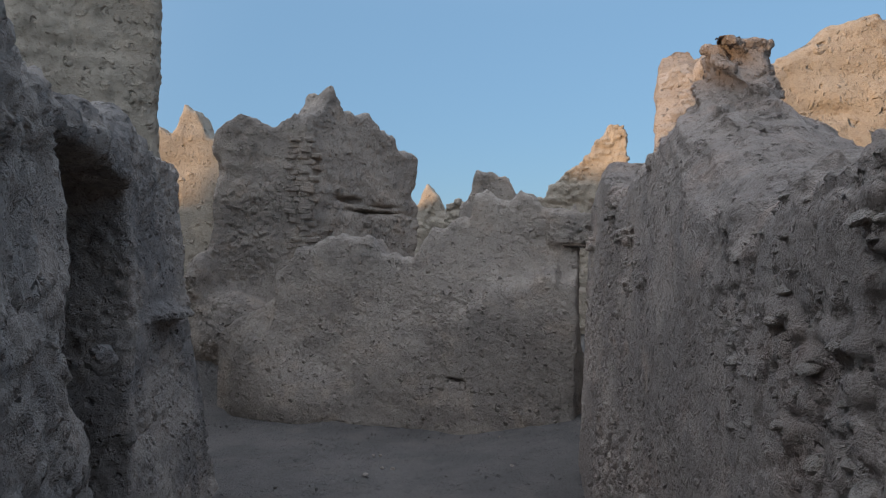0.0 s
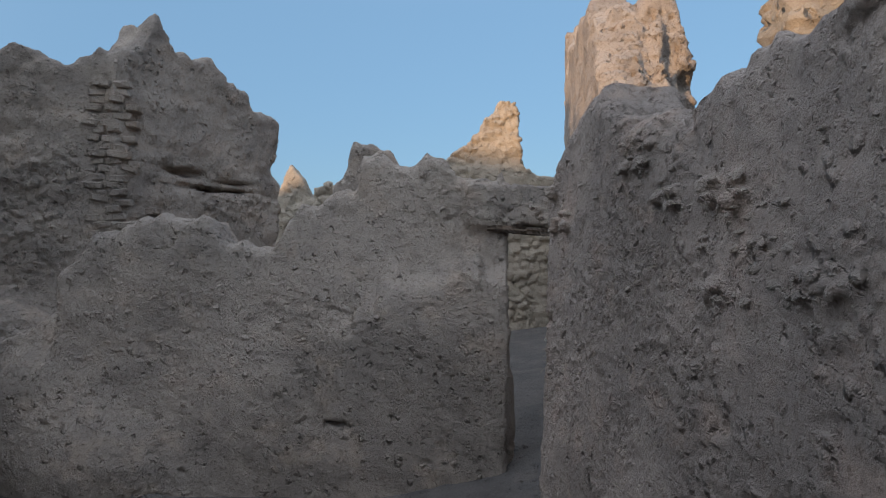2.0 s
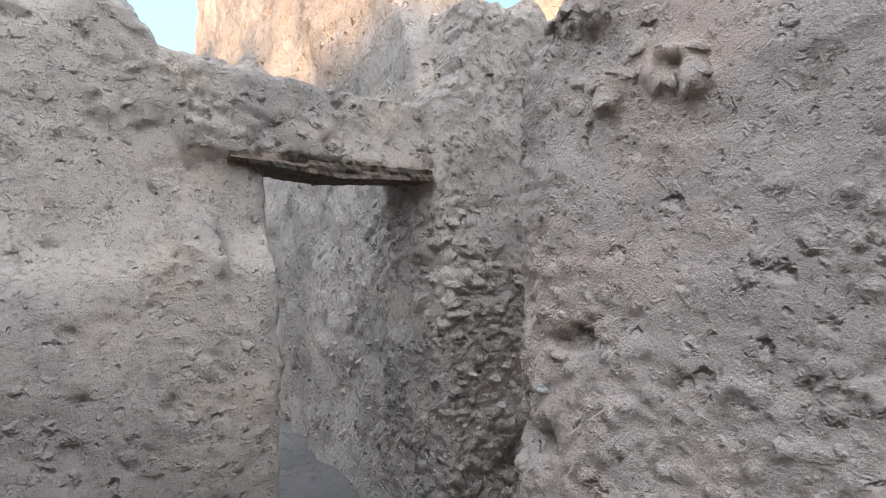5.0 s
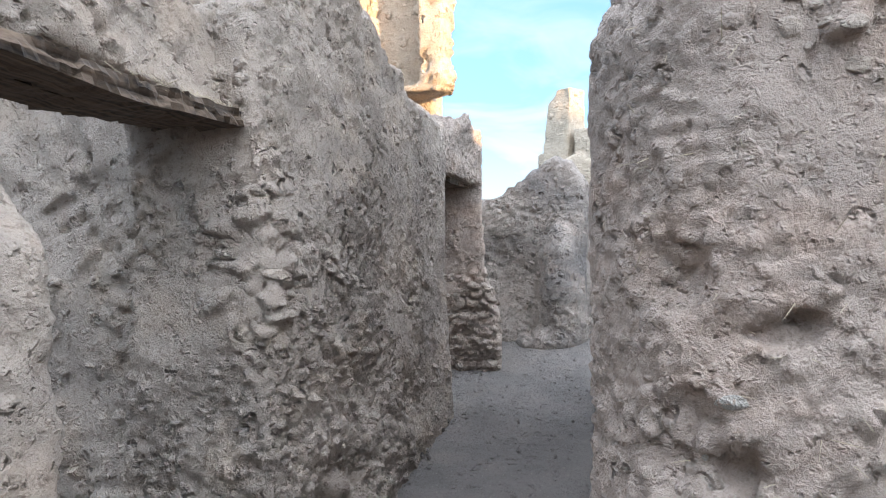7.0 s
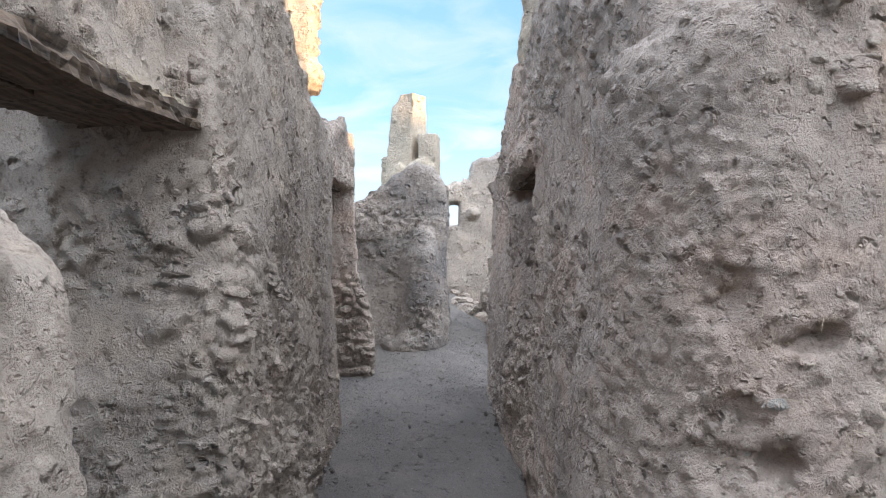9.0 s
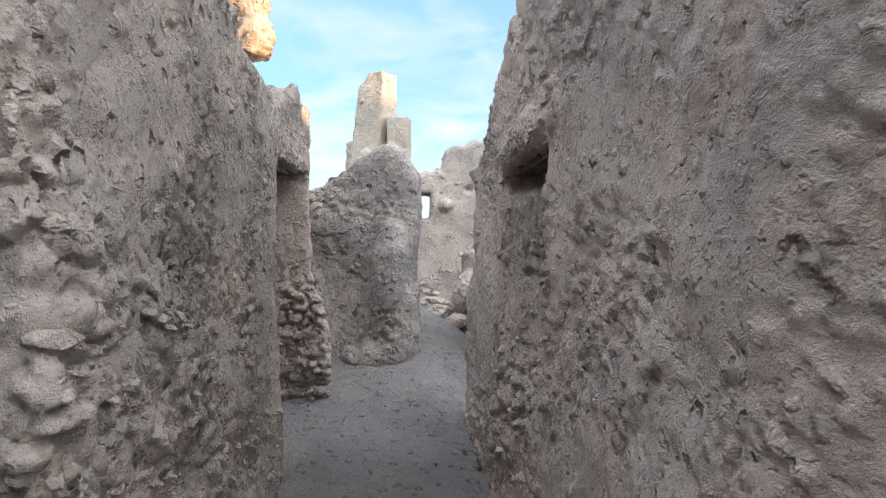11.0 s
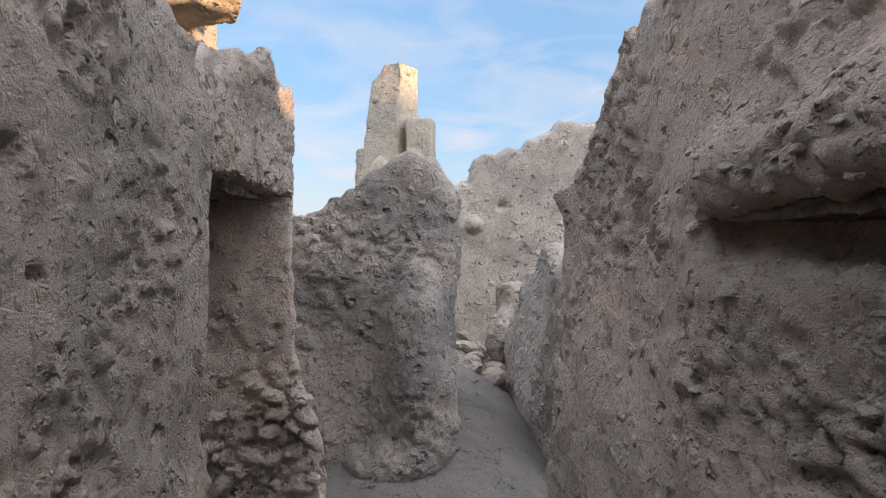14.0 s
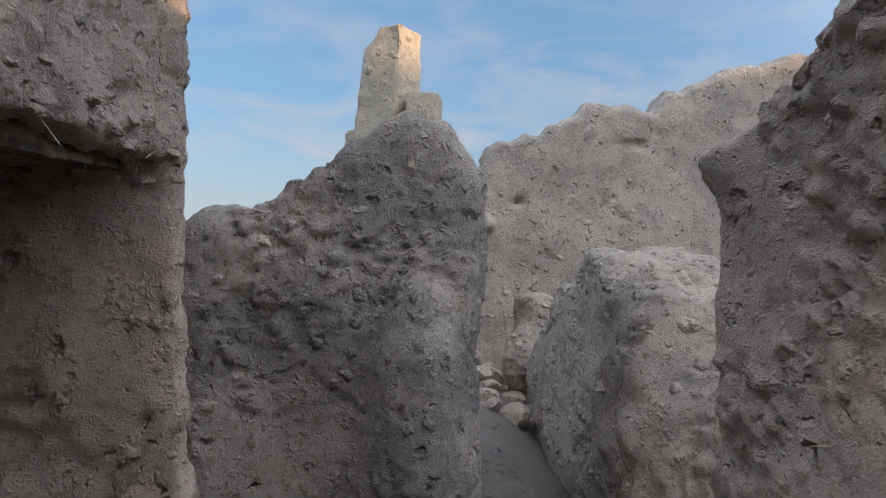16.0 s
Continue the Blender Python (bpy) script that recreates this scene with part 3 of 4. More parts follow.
eroded("wall_passage_south", wall_c2, (0.05, 4.45, 0.2), (3.3, 5.3, 2.6), 0.0115, MUD_PINK, "rough mud wall with a lintelled niche blocked by rubble",
       47, clod=0.019, where=clods_c2, fine=0.009, pits=0.45, coarse=0.025)
eroded("wall_south_start", slab((0.36, 0.25), (0.42, -5.0), 0.5, [(0, 1.78), (2, 1.95), (5.2, 2.4)], 0.05, 0.06), (0.0, -5.2, -0.2), (1.2, 0.24, 2.6), 0.05,
       MUD_PINK, "rough mud wall beside the path", 43)
# the sunlit mass above the corner block
eroded("wall_south_upper",
       minus(slab((0.93, 4.66), (2.1, 4.70), 0.30, [(0, 2.5), (0.08, 2.9), (0.2, 3.0), (0.5, 3.2), (0.8, 3.3), (0.95, 3.2), (1.05, 2.8), (1.17, 2.3)], 0.0, 0.06),
             blob(1.0, 4.62, 2.42, 0.14, 0.25, 0.12), blob(1.5, 4.6, 2.62, 0.25, 0.12, 0.06), k=0.04),
       (0.7, 4.4, 1.9), (2.3, 5.25, 3.55), 0.021, MUD_FAR, "high sunlit remnant of a mud wall", 45, mid=0.014, coarse=0.03, strata=0.012, clod=0.02, size=2.0)

# ---- left of the start ----
wall_d = union(
    slab((-0.72, 0.40), (-1.55, 1.75), 0.9, [(0, 2.5), (0.45, 2.25), (0.68, 2.05), (0.9, 2.0), (1.7, 2.06)], 0.10, 0.07),
    slab((-1.5, 1.70), (-2.46, 3.0), 1.0, [(0, 2.04), (0.6, 2.12), (1.3, 2.28), (1.7, 2.3)], 0.10, 0.07),
    slab((-2.42, 2.9), (-2.80, 4.05), 1.0, [(0, 2.3), (0.4, 2.28), (0.9, 2.24), (1.2, 1.9)], 0.22, 0.10, ends=(0, 0.25)), k=0.08)
wall_d = minus(wall_d, block(-2.80, 1.25, -0.4, -1.20, 2.35, 1.93, 0.05, turn=127), k=0.05)
wall_d = union(wall_d, slab((-0.72, 0.40), (-1.66, 1.92), 0.40, [(0, 2.0), (2, 2.0)], 0.10, 0.06, ends=(0, 0.85)), k=0.05)
wall_d = union(wall_d, blob(-1.46, 1.62, 1.30, 0.04, 0.05, 0.05), blob(-2.55, 3.35, 1.28, 0.16, 0.2, 0.05), k=0.06)
eroded("wall_west", wall_d, (-3.9, 0.1, -0.2), (-0.45, 4.5, 2.75), 0.019, MUD_GREY, "dark rough mud wall with a deep doorway recess", 51,
       clod=0.014, coarse=0.03, mid=0.018, fine=0.009)
eroded("wall_west_start", slab((-0.70, -4.0), (-0.74, 0.38), 0.8, [(0, 2.6), (4.4, 2.5)], 0.08, 0.07), (-1.9, -4.2, -0.2), (-0.3, 0.12, 2.8), 0.05,
       MUD_GREY, "dark rough mud wall beside the path", 53)
eroded("wall_west_tower",
       slab((-4.75, 4.15), (-3.86, 4.90), 1.3, [(0, 4.6), (0.5, 4.9), (1.0, 4.7), (1.26, 4.3)], 0.10, 0.10, ends=(0, -0.05)),
       (-5.9, 3.6, -0.2), (-3.2, 6.4, 5.2), 0.035, MUD_FAR, "tall pale eroded mud tower", 55, mid=0.008, coarse=0.018, strata=0.02, clod=0.02, category="tower wall")

# ---- the ruin behind the low wall ----
corner_e = union(
    slab((-4.85, 6.93), (-3.50, 7.42), 0.8,
         [(0, 2.7), (0.2, 3.16), (0.3, 3.28), (0.5, 3.46), (0.64, 3.42), (0.9, 3.38), (1.35, 3.43)], 0.16, 0.06, ends=(0.20, 0)),
    slab((-3.6, 7.33), (-2.64, 9.15), 0.55,
         [(0, 3.4), (0.12, 3.44), (0.28, 3.55), (0.42, 3.84), (0.5, 3.8), (0.68, 3.62), (1.1, 3.56), (1.5, 3.40), (1.7, 3.2), (2.05, 3.18)], 0.05, 0.05), k=0.06)
corner_e = minus(corner_e, blob(-3.2, 8.0, 2.44, 0.22, 0.25, 0.03), blob(-2.9, 8.5, 2.38, 0.2, 0.25, 0.025), blob(-3.0, 8.3, 2.3, 0.3, 0.5, 0.02), blob(-2.55, 9.2, 2.6, 0.18, 0.25, 0.12), blob(-4.75, 6.95, 2.72, 0.2, 0.3, 0.25), k=0.06)
corner_e = union(corner_e, blob(-4.3, 6.95, 0.7, 0.55, 0.35, 0.55), blob(-4.75, 6.9, 1.35, 0.16, 0.2, 0.35), k=0.15)
eroded("wall_ruin_corner", corner_e, (-5.4, 6.3, 0.0), (-2.2, 9.6, 4.1), 0.0205, MUD, "standing corner of a ruined mud-brick house with a pointed top", 61,
       clod=0.020, size=1.3, where=lambda p: 0.8 * step(2.6, 2.3, p[:, 2] + 0.25 * vnoise(p / 0.4, 4)) + 0.15, strata=0.008, coarse=0.03, mid=0.02)

eroded("wall_stump_behind", slab((-2.15, 9.7), (-1.15, 9.75), 0.4, [(0, 2.5), (0.16, 2.72), (0.24, 2.98), (0.5, 3.06), (0.72, 3.0), (0.86, 2.7), (1.0, 2.6)], 0.05, 0.06),
       (-2.4, 9.4, 0.2), (-0.9, 10.4, 3.3), 0.035, MUD, "rounded stump of a mud wall", 63, clod=0.02)
far_f = slab((-9.5, 6.9), (-5.15, 8.55), 0.7,
             [(0, 3.4), (1.6, 3.6), (2.6, 3.95), (3.0, 3.9), (3.3, 3.62), (3.6, 3.5), (3.75, 3.9), (3.95, 3.85), (4.1, 3.5), (4.6, 3.2)], 0.08, 0.06)
far_f = minus(far_f, block(-6.52, 7.72, 2.0, -6.0, 8.42, 2.62, 0.04, turn=21), k=0.03)
eroded("wall_far_west", far_f, (-9.8, 6.6, 0.2), (-4.8, 9.6, 4.3), 0.04, MUD_FAR, "pale weathered mud house wall with a small window hole", 65, mid=0.008, coarse=0.018, strata=0.012)
eroded("wall_far_spike",
       slab((-3.2, 13.3), (2.2, 13.4), 0.6,
            [(0, 2.9), (1.4, 2.85), (2.05, 3.0), (2.15, 3.32), (2.8, 3.7), (3.15, 4.15), (3.36, 4.5), (3.62, 4.42), (3.68, 4.2), (3.66, 3.7), (3.84, 3.2), (4.4, 3.08), (5.2, 3.1)], 0.05, 0.04),
       (-3.4, 13.0, 0.2), (2.4, 14.2, 4.8), 0.032, MUD_FAR, "sunlit hooked remnant of a far mud wall", 67, mid=0.02, coarse=0.04, strata=0.03, warp=0.05, clod=0.05, size=2.2)
eroded("wall_far_peak",
       slab((-4.6, 13.9), (-3.1, 14.0), 0.5, [(0, 2.2), (0.35, 2.75), (0.55, 2.95), (0.76, 3.42), (0.9, 3.35), (1.2, 2.8), (1.5, 2.3)], 0.05, 0.04),
       (-4.8, 13.6, 0.2), (-2.9, 14.7, 3.8), 0.045, MUD_FAR, "small pointed sunlit wall remnant in the distance", 69, mid=0.02, coarse=0.04, warp=0.05, clod=0.05, size=2.2)

# ---- end of the passage ----
upper_block = union(
    slab((3.32, 8.6), (3.32, 6.42), 0.55, [(0, 4.3), (0.4, 4.5), (0.9, 4.25), (1.3, 4.32), (1.7, 4.1), (2.0, 3.95), (2.2, 3.8)], 0.0, 0.05),
    slab((3.31, 6.7), (3.31, 6.24), 0.24, [(0, 4.0), (0.3, 3.85), (0.46, 3.6)], 0.0, 0.06), blob(3.4, 6.30, 2.72, 0.13, 0.12, 0.14), k=0.05)
upper_block = minus(upper_block, block(3.0, 6.45, 2.66, 3.62, 6.92, 4.6, 0.02), block(3.0, 6.0, 2.42, 3.55, 6.95, 2.60, 0.03), block(3.0, 6.0, 0.0, 3.6, 6.5, 2.5, 0.03), k=0.03)
eroded("wall_upper_block", upper_block, (3.0, 5.95, 0.4), (4.1, 8.8, 4.7), 0.023, MUD_FAR, "tall sunlit remnant of a mud house with a plastered niche", 73,
       coarse=0.02, mid=0.012, pits=0.9, clod=0.02, size=1.4, where=lambda p: step(6.44, 6.40, p[:, 1]))
eroded("wall_second_doorway",
       minus(union(slab((2.30, 6.02), (3.24, 5.98), 0.30, [(0, 2.14), (0.3, 2.2), (0.6, 2.28), (0.97, 2.26)], 0.0, 0.05),
                   slab((3.15, 5.97), (3.42, 6.08), 0.62, [(0, 2.26), (0.1, 2.25), (0.3, 2.2)], 0.08, 0.04, 0.7), blob(3.24, 5.97, 0.85, 0.15, 0.11, 0.42),
                   k=0.04),
             block(2.2, 5.7, 0.0, 3.16, 6.9, 1.89, 0.03), k=0.03),
       (2.2, 5.75, 0.4), (3.7, 6.95, 2.5), 0.014, MUD_PINK, "mud wall over a second low doorway with a rubble pier", 71,
       clod=0.026, where=lambda p: 0.9 * step(1.6, 1.1, p[:, 2]) + 0.35)

wall_h = union(
    slab((4.12, 6.75), (4.05, 5.33), 1.0, [(0, 1.7), (0.45, 1.84), (0.7, 1.93), (0.92, 2.0), (1.0, 2.13), (1.18, 2.18), (1.32, 2.12), (1.42, 2.0)], 0.14, 0.06, 0.7, ends=(0, 0.04)),
    blob(4.00, 5.52, 0.95, 0.22, 0.17, 0.72), blob(3.90, 5.63, 0.72, 0.19, 0.23, 0.15), blob(4.12, 5.45, 1.75, 0.1, 0.14, 0.4), k=0.06)
wall_h = minus(wall_h, blob(3.93, 5.74, 1.12, 0.12, 0.045, 0.34), blob(3.98, 5.98, 1.25, 0.11, 0.22, 0.4), k=0.06)
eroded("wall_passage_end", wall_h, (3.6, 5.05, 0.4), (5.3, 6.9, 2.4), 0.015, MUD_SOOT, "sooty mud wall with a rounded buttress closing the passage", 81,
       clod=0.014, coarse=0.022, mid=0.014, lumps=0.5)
def widening(field, y0, top, rate):
    """The same body, growing wider towards its foot on the +y side of y0."""
    return lambda x, y, z: field(x, y0 + (y - y0) / (1 + rate * np.clip(top - z, 0, 3)), z)


tower = union(
    minus(widening(block(6.80, 5.53, 0.6, 7.12, 5.84, 3.46, 0.012, turn=-30), 5.53, 3.4, 0.33), blob(6.86, 5.95, 3.52, 0.3, 0.16, 0.2), blob(6.88, 5.45, 3.5, 0.12, 0.06, 0.14), k=0.02),
    block(6.95, 5.9, 0.6, 7.2, 6.02, 2.70, 0.03, turn=-20),
    block(6.66, 5.33, 0.6, 6.95, 5.56, 2.93, 0.02, turn=-12),
    slab((6.6, 6.5), (6.6, 5.36), 1.0, [(0, 1.5), (0.4, 1.7), (0.62, 2.5), (1.0, 2.6), (1.14, 2.5)], 0.08, 0.05), k=0.02)
eroded("wall_slender_tower", tower, (6.3, 5.0, 0.6), (8.0, 6.8, 3.75), 0.0195, MUD_FAR, "slender square tower remnant of mud brick", 85,
       coarse=0.014, mid=0.009, fine=0.006, pits=0.35, lumps=0.1, strata=0.006, warp=0.018, category="tower wall")
far_wall = slab((8.2, 5.6), (8.2, 0.0), 0.5,
                [(0, 2.45), (0.72, 2.5), (0.77, 2.78), (1.1, 2.9), (1.5, 3.04), (1.74, 3.22), (1.95, 3.27), (2.5, 3.22), (2.58, 3.36), (2.85, 3.4), (3.2, 3.65), (5.6, 3.9)], 0.06, 0.05, 0.9)
far_wall = minus(far_wall, block(8.0, 5.02, 1.84, 8.9, 5.2, 2.2, 0.03), blob(8.18, 4.50, 2.27, 0.12, 0.08, 0.06), blob(8.15, 3.4, 2.85, 0.12, 0.22, 0.05), k=0.03)
far_wall = union(far_wall, blob(8.16, 4.82, 2.03, 0.14, 0.09, 0.08), k=0.05)
eroded("wall_far_east", far_wall, (7.8, -0.2, 0.6), (9.0, 5.9, 4.1), 0.035, MUD_ROUGH, "long mud wall with a gap at the end of the lane", 87, mid=0.014, coarse=0.03,
       clod=0.035, size=1.8, where=lambda p: step(0.0, 0.5, vnoise(p / 0.7, 2)))
rock = union(
    slab((4.22, 4.14), (6.6, 4.10), 0.55, [(0, 1.42), (0.12, 1.62), (0.4, 1.70), (1.0, 1.80), (1.5, 1.6), (2.0, 1.3), (2.4, 1.1)], 0.12, 0.12, 0.8, ends=(0.10, 0)),
    blob(4.25, 4.32, 1.0, 0.22, 0.42, 0.42), blob(4.15, 4.42, 0.72, 0.25, 0.3, 0.16), block(6.85, 4.40, 0.6, 7.25, 4.68, 1.46, 0.10, turn=14), blob(6.9, 4.66, 0.95, 0.2, 0.16, 0.25), k=0.08)
eroded("wall_low_remnant", rock, (3.7, 3.7, 0.4), (7.4, 5.2, 2.1), 0.02, MUD_ROUGH, "crumbled stump of a pale mud wall beside the lane", 91,
       coarse=0.035, mid=0.018, clod=0.014)

# plain walls that close the place behind and beside the path; the unseen south and west ones are added to block the low
# sun
eroded("wall_sun_block_south", slab((-14, -9), (16, -9), 0.8, [(0, 4.45), (4.2, 4.25), (5.2, 3.6), (7, 3.6), (8.5, 4.7), (16, 4.8), (30, 3.5)], 0.1, 0.1),
       (-14.2, -9.5, -0.2), (16.2, -7.8, 5.2), 0.11, MUD_FAR, "long unseen mud wall added behind the start to block the low sun", 93)
eroded("wall_sun_block_west", slab((-12, -8), (-12, 16), 0.8, [(0, 5.2), (6.4, 5.2), (7.2, 3.4), (24, 3.0)], 0.1, 0.1), (-13.3, -8.2, -0.2), (-11.5, 16.2, 5.6), 0.11, MUD_FAR,
       "unseen mud wall added west of the ruins to block the low sun", 95)
eroded("wall_close_room", slab((1.9, 8.7), (6.0, 8.8), 0.5, [(0, 2.0), (4.1, 1.9)], 0.05, 0.05), (1.7, 8.4, 0.2), (6.2, 9.6, 2.4), 0.06, MUD_ROUGH,
       "mud wall inside the second doorway", 97)


# ---- lintels ----
def beam(name, a, b, deep, high, label, seed):
    """A rough hewn plank, bent and split, with frayed straw hanging at its edge."""
    rnd = random.Random(seed)
    length = (Vector(b) - Vector(a)).length
    bm = bmesh.new()
    n, rings = 60, []
    for i in range(n + 1):
        t = i / n
        ring = []
        for k in range(12):
            w = 2 * math.pi * (k + 0.5) / 12
            u, v = math.cos(w), math.sin(w)
            m = max(abs(u), abs(v))
            wob = 1 + 0.26 * noise.noise(Vector((t * 11, k * 0.9, seed))) + 0.22 * noise.noise(Vector((t * 40, k * 2.0, seed)))
            thin = 0.86 + 0.14 * math.sin(math.pi * t) if 0.04 < t < 0.96 else 0.7
            sag = -0.012 * math.sin(math.pi * t) + 0.010 * noise.noise(Vector((t * 3, seed, 0)))
            ring.append(bm.verts.new((t * length, u / m * deep / 2 * wob, v / m * high / 2 * wob * thin + sag)))
        rings.append(ring)
    for r0, r1 in zip(rings, rings[1:]):
        for k in range(12):
            bm.faces.new((r0[k], r1[k], r1[(k + 1) % 12], r0[(k + 1) % 12]))
    bm.faces.new(rings[0])
    bm.faces.new(rings[-1][::-1])
    bmesh.ops.recalc_face_normals(bm, faces=bm.faces)
    me = bpy.data.meshes.new("plank")
    bm.to_mesh(me)
    bm.free()
    me.materials.append(WOOD)
    ob = new("plank", me)
    way = Vector(b) - Vector(a)
    ob.matrix_world = Matrix.Translation(a) @ Matrix.Rotation(math.atan2(way.y, way.x), 4, "Z") @ Matrix.Rotation(-math.atan2(way.z, way.xy.length), 4, "Y")
    return ob


def lintel(label, *planks):
    """Planks side by side over an opening."""
    at = Vector(planks[0][0])
    base = tagged(new("wooden_beam"), label, "beam")
    base.location = at
    for k, (a, b, deep, high) in enumerate(planks):
        ob = beam("plank", a, b, deep, high, "", 3 + k + int(at.x * 10))
        ob.parent, ob.matrix_parent_inverse = base, Matrix.Translation(-at)


lintel("dark weathered wooden beam of hewn planks over the small doorway",
       ((-0.34, 6.150, 1.795), (0.46, 6.085, 1.782), 0.13, 0.047), ((-0.34, 6.295, 1.80), (0.47, 6.235, 1.79), 0.14, 0.05))
lintel("dark shaded wooden beam of hewn planks over the second doorway",
       ((2.25, 6.15, 1.915), (3.32, 6.13, 1.915), 0.15, 0.07), ((2.25, 6.32, 1.91), (3.32, 6.30, 1.91), 0.16, 0.07))
lintel("dark wooden beam of hewn planks over the blocked niche", ((1.22, 4.98, 1.785), (2.05, 5.0, 1.785), 0.12, 0.06))


# ---- loose and half-buried pieces ----
def stone_mesh(name, seed, material, flat=0.7, cuts=2):
    rnd = random.Random(seed)
    bm = bmesh.new()
    bmesh.ops.create_icosphere(bm, subdivisions=cuts, radius=0.5)
    planes = [(Vector((rnd.gauss(0, 1), rnd.gauss(0, 1), rnd.gauss(0, 1))).normalized(), rnd.uniform(0.26, 0.42)) for _ in range(7)]
    for v in bm.verts:
        for n, d in planes:  # broken flat faces
            over = v.co.dot(n) - d
            if over > 0:
                v.co -= n * over * 0.85
        v.co *= 1 + 0.16 * noise.noise(v.co * 3.1 + Vector((seed, 0, 0)))
        v.co.z *= flat
    me = bpy.data.meshes.new(name)
    bm.to_mesh(me)
    bm.free()
    me.materials.append(material)
    return me


CLODS = [stone_mesh("clod", 100 + k, MUD_ROUGH, 0.55) for k in range(7)]
STONES = [stone_mesh("stone", 200 + k, MUD_ROUGH, 0.75) for k in range(7)]
GREY_STONES = [stone_mesh("stone", 300 + k, MUD_GREY, 0.7) for k in range(4)]


def studded(wall, name, meshes, count, zone, size, seed, sink=0.25, flat_lie=0.7):
    """Clods and stones half set in a wall's surface, as parts of that wall. zone(points, directions) picks where."""
    ob, pts, nor = SURFACES[wall]
    ids = np.nonzero(zone(pts, nor))[0]
    if not len(ids):
        return
    rng = np.random.default_rng(seed)
    taken = []
    for i in rng.permutation(ids):
        p, s = pts[i], rng.uniform(*size)
        if any(np.linalg.norm(p - q) < 0.55 * (s + r) for q, r in taken):
            continue
        taken.append((p, s))
        piece = new(name, meshes[rng.integers(len(meshes))])
        n = Vector(nor[i])
        tilt = n.lerp(Vector((0, 0, 1)), flat_lie).normalized()
        turn = tilt.to_track_quat("Z", "Y").to_matrix().to_4x4() @ Matrix.Rotation(rng.uniform(0, 6.3), 4, "Z")
        piece.matrix_world = Matrix.Translation(Vector(p) - n * s * sink) @ turn @ Matrix.Diagonal((s * rng.uniform(0.9, 1.5), s, s * rng.uniform(0.7, 1.1), 1))
        piece.parent = ob
        if len(taken) >= count:
            break


def between(v, lo, hi):
    return (v > lo) & (v < hi)


studded("wall_passage_north", "clod", CLODS, 110,
        lambda p, n: (n[:, 1] < -0.5) & between(p[:, 0], 0.45, 1.15) & between(p[:, 2], 0.65, 1.62 - 0.45 * (p[:, 0] - 0.45)), (0.035, 0.085), 1)
studded("wall_passage_north", "clod", CLODS, 45,
        lambda p, n: (n[:, 1] < -0.5) & between(p[:, 0], 1.0, 2.3) & between(p[:, 2], 0.55, 1.0), (0.03, 0.08), 2)
studded("wall_doorway_return", "clod", CLODS, 60,
        lambda p, n: (n[:, 0] < -0.4) & between(p[:, 1], 6.1, 7.3) & between(p[:, 2], 0.5, 1.5), (0.04, 0.10), 3)
studded("wall_second_doorway", "stone", STONES, 90,
        lambda p, n: (n[:, 0] < -0.2) & between(p[:, 0], 2.9, 3.4) & between(p[:, 2], 0.65, 1.32), (0.045, 0.10), 4)
studded("wall_south_corner", "clod", CLODS, 60,
        lambda p, n: (n[:, 0] < -0.3) & between(p[:, 1], 0.7, 1.55) & between(p[:, 2], 1.25, 1.75), (0.02, 0.055), 6, 0.15)
studded("wall_south_corner", "clod", CLODS, 130,
        lambda p, n: (n[:, 0] < 0.2) & (np.minimum.reduce([((p[:, 1] - cy) / wide) ** 2 + ((p[:, 2] - cz) / (0.55 * wide)) ** 2
                                                            for cy, cz, wide in ((4.82, 1.90, 0.08), (3.88, 1.92, 0.16), (3.645, 1.76, 0.1), (3.0, 1.515, 0.13), (4.68, 1.75, 0.14), (3.35, 1.75, 0.1))]) < 1),
        (0.018, 0.05), 29, 0.1, 0.4)
studded("wall_south_corner", "clod", CLODS, 30,
        lambda p, n: (n[:, 0] < -0.2) & between(p[:, 1], 3.1, 3.5) & between(p[:, 2], 1.48, 1.72), (0.02, 0.05), 26, 0.15)
studded("wall_second_doorway", "clod", CLODS, 50,
        lambda p, n: (n[:, 1] < 0.2) & between(p[:, 0], 2.3, 3.2) & between(p[:, 2], 1.84, 1.98) & (p[:, 1] < 6.12), (0.02, 0.055), 27, 0.2)
studded("wall_passage_south", "clod", CLODS, 40,
        lambda p, n: (n[:, 1] > 0.1) & between(p[:, 0], 1.25, 2.1) & between(p[:, 2], 1.74, 1.9) & (p[:, 1] > 5.0), (0.02, 0.05), 28, 0.2)
studded("wall_south_corner", "clod", CLODS, 18,
        lambda p, n: (n[:, 0] < -0.3) & between(p[:, 1], 3.0, 5.0) & between(p[:, 2], 1.80, 2.0), (0.02, 0.05), 7, 0.2)
studded("wall_south_corner", "stone", STONES, 50,
        lambda p, n: (n[:, 0] < -0.3) & between(p[:, 1], 2.4, 4.3) & between(p[:, 2], 0.2, 0.85), (0.03, 0.09), 8)
studded("wall_passage_south", "clod", CLODS, 60,
        lambda p, n: (n[:, 1] > 0.2) & between(p[:, 0], 1.32, 2.0) & between(p[:, 2], 0.6, 1.65) & between(p[:, 1], 4.6, 5.12), (0.03, 0.08), 9)
studded("wall_passage_end", "stone", GREY_STONES, 40, lambda p, n: (n[:, 0] < -0.3) & between(p[:, 2], 1.2, 2.1), (0.03, 0.08), 10, 0.35)
studded("wall_north", "clod", CLODS, 70,
        lambda p, n: (n[:, 1] < -0.5) & between(p[:, 0], -3.2, -1.3) & between(p[:, 2], 0.9, 1.45), (0.04, 0.11), 11, 0.35)
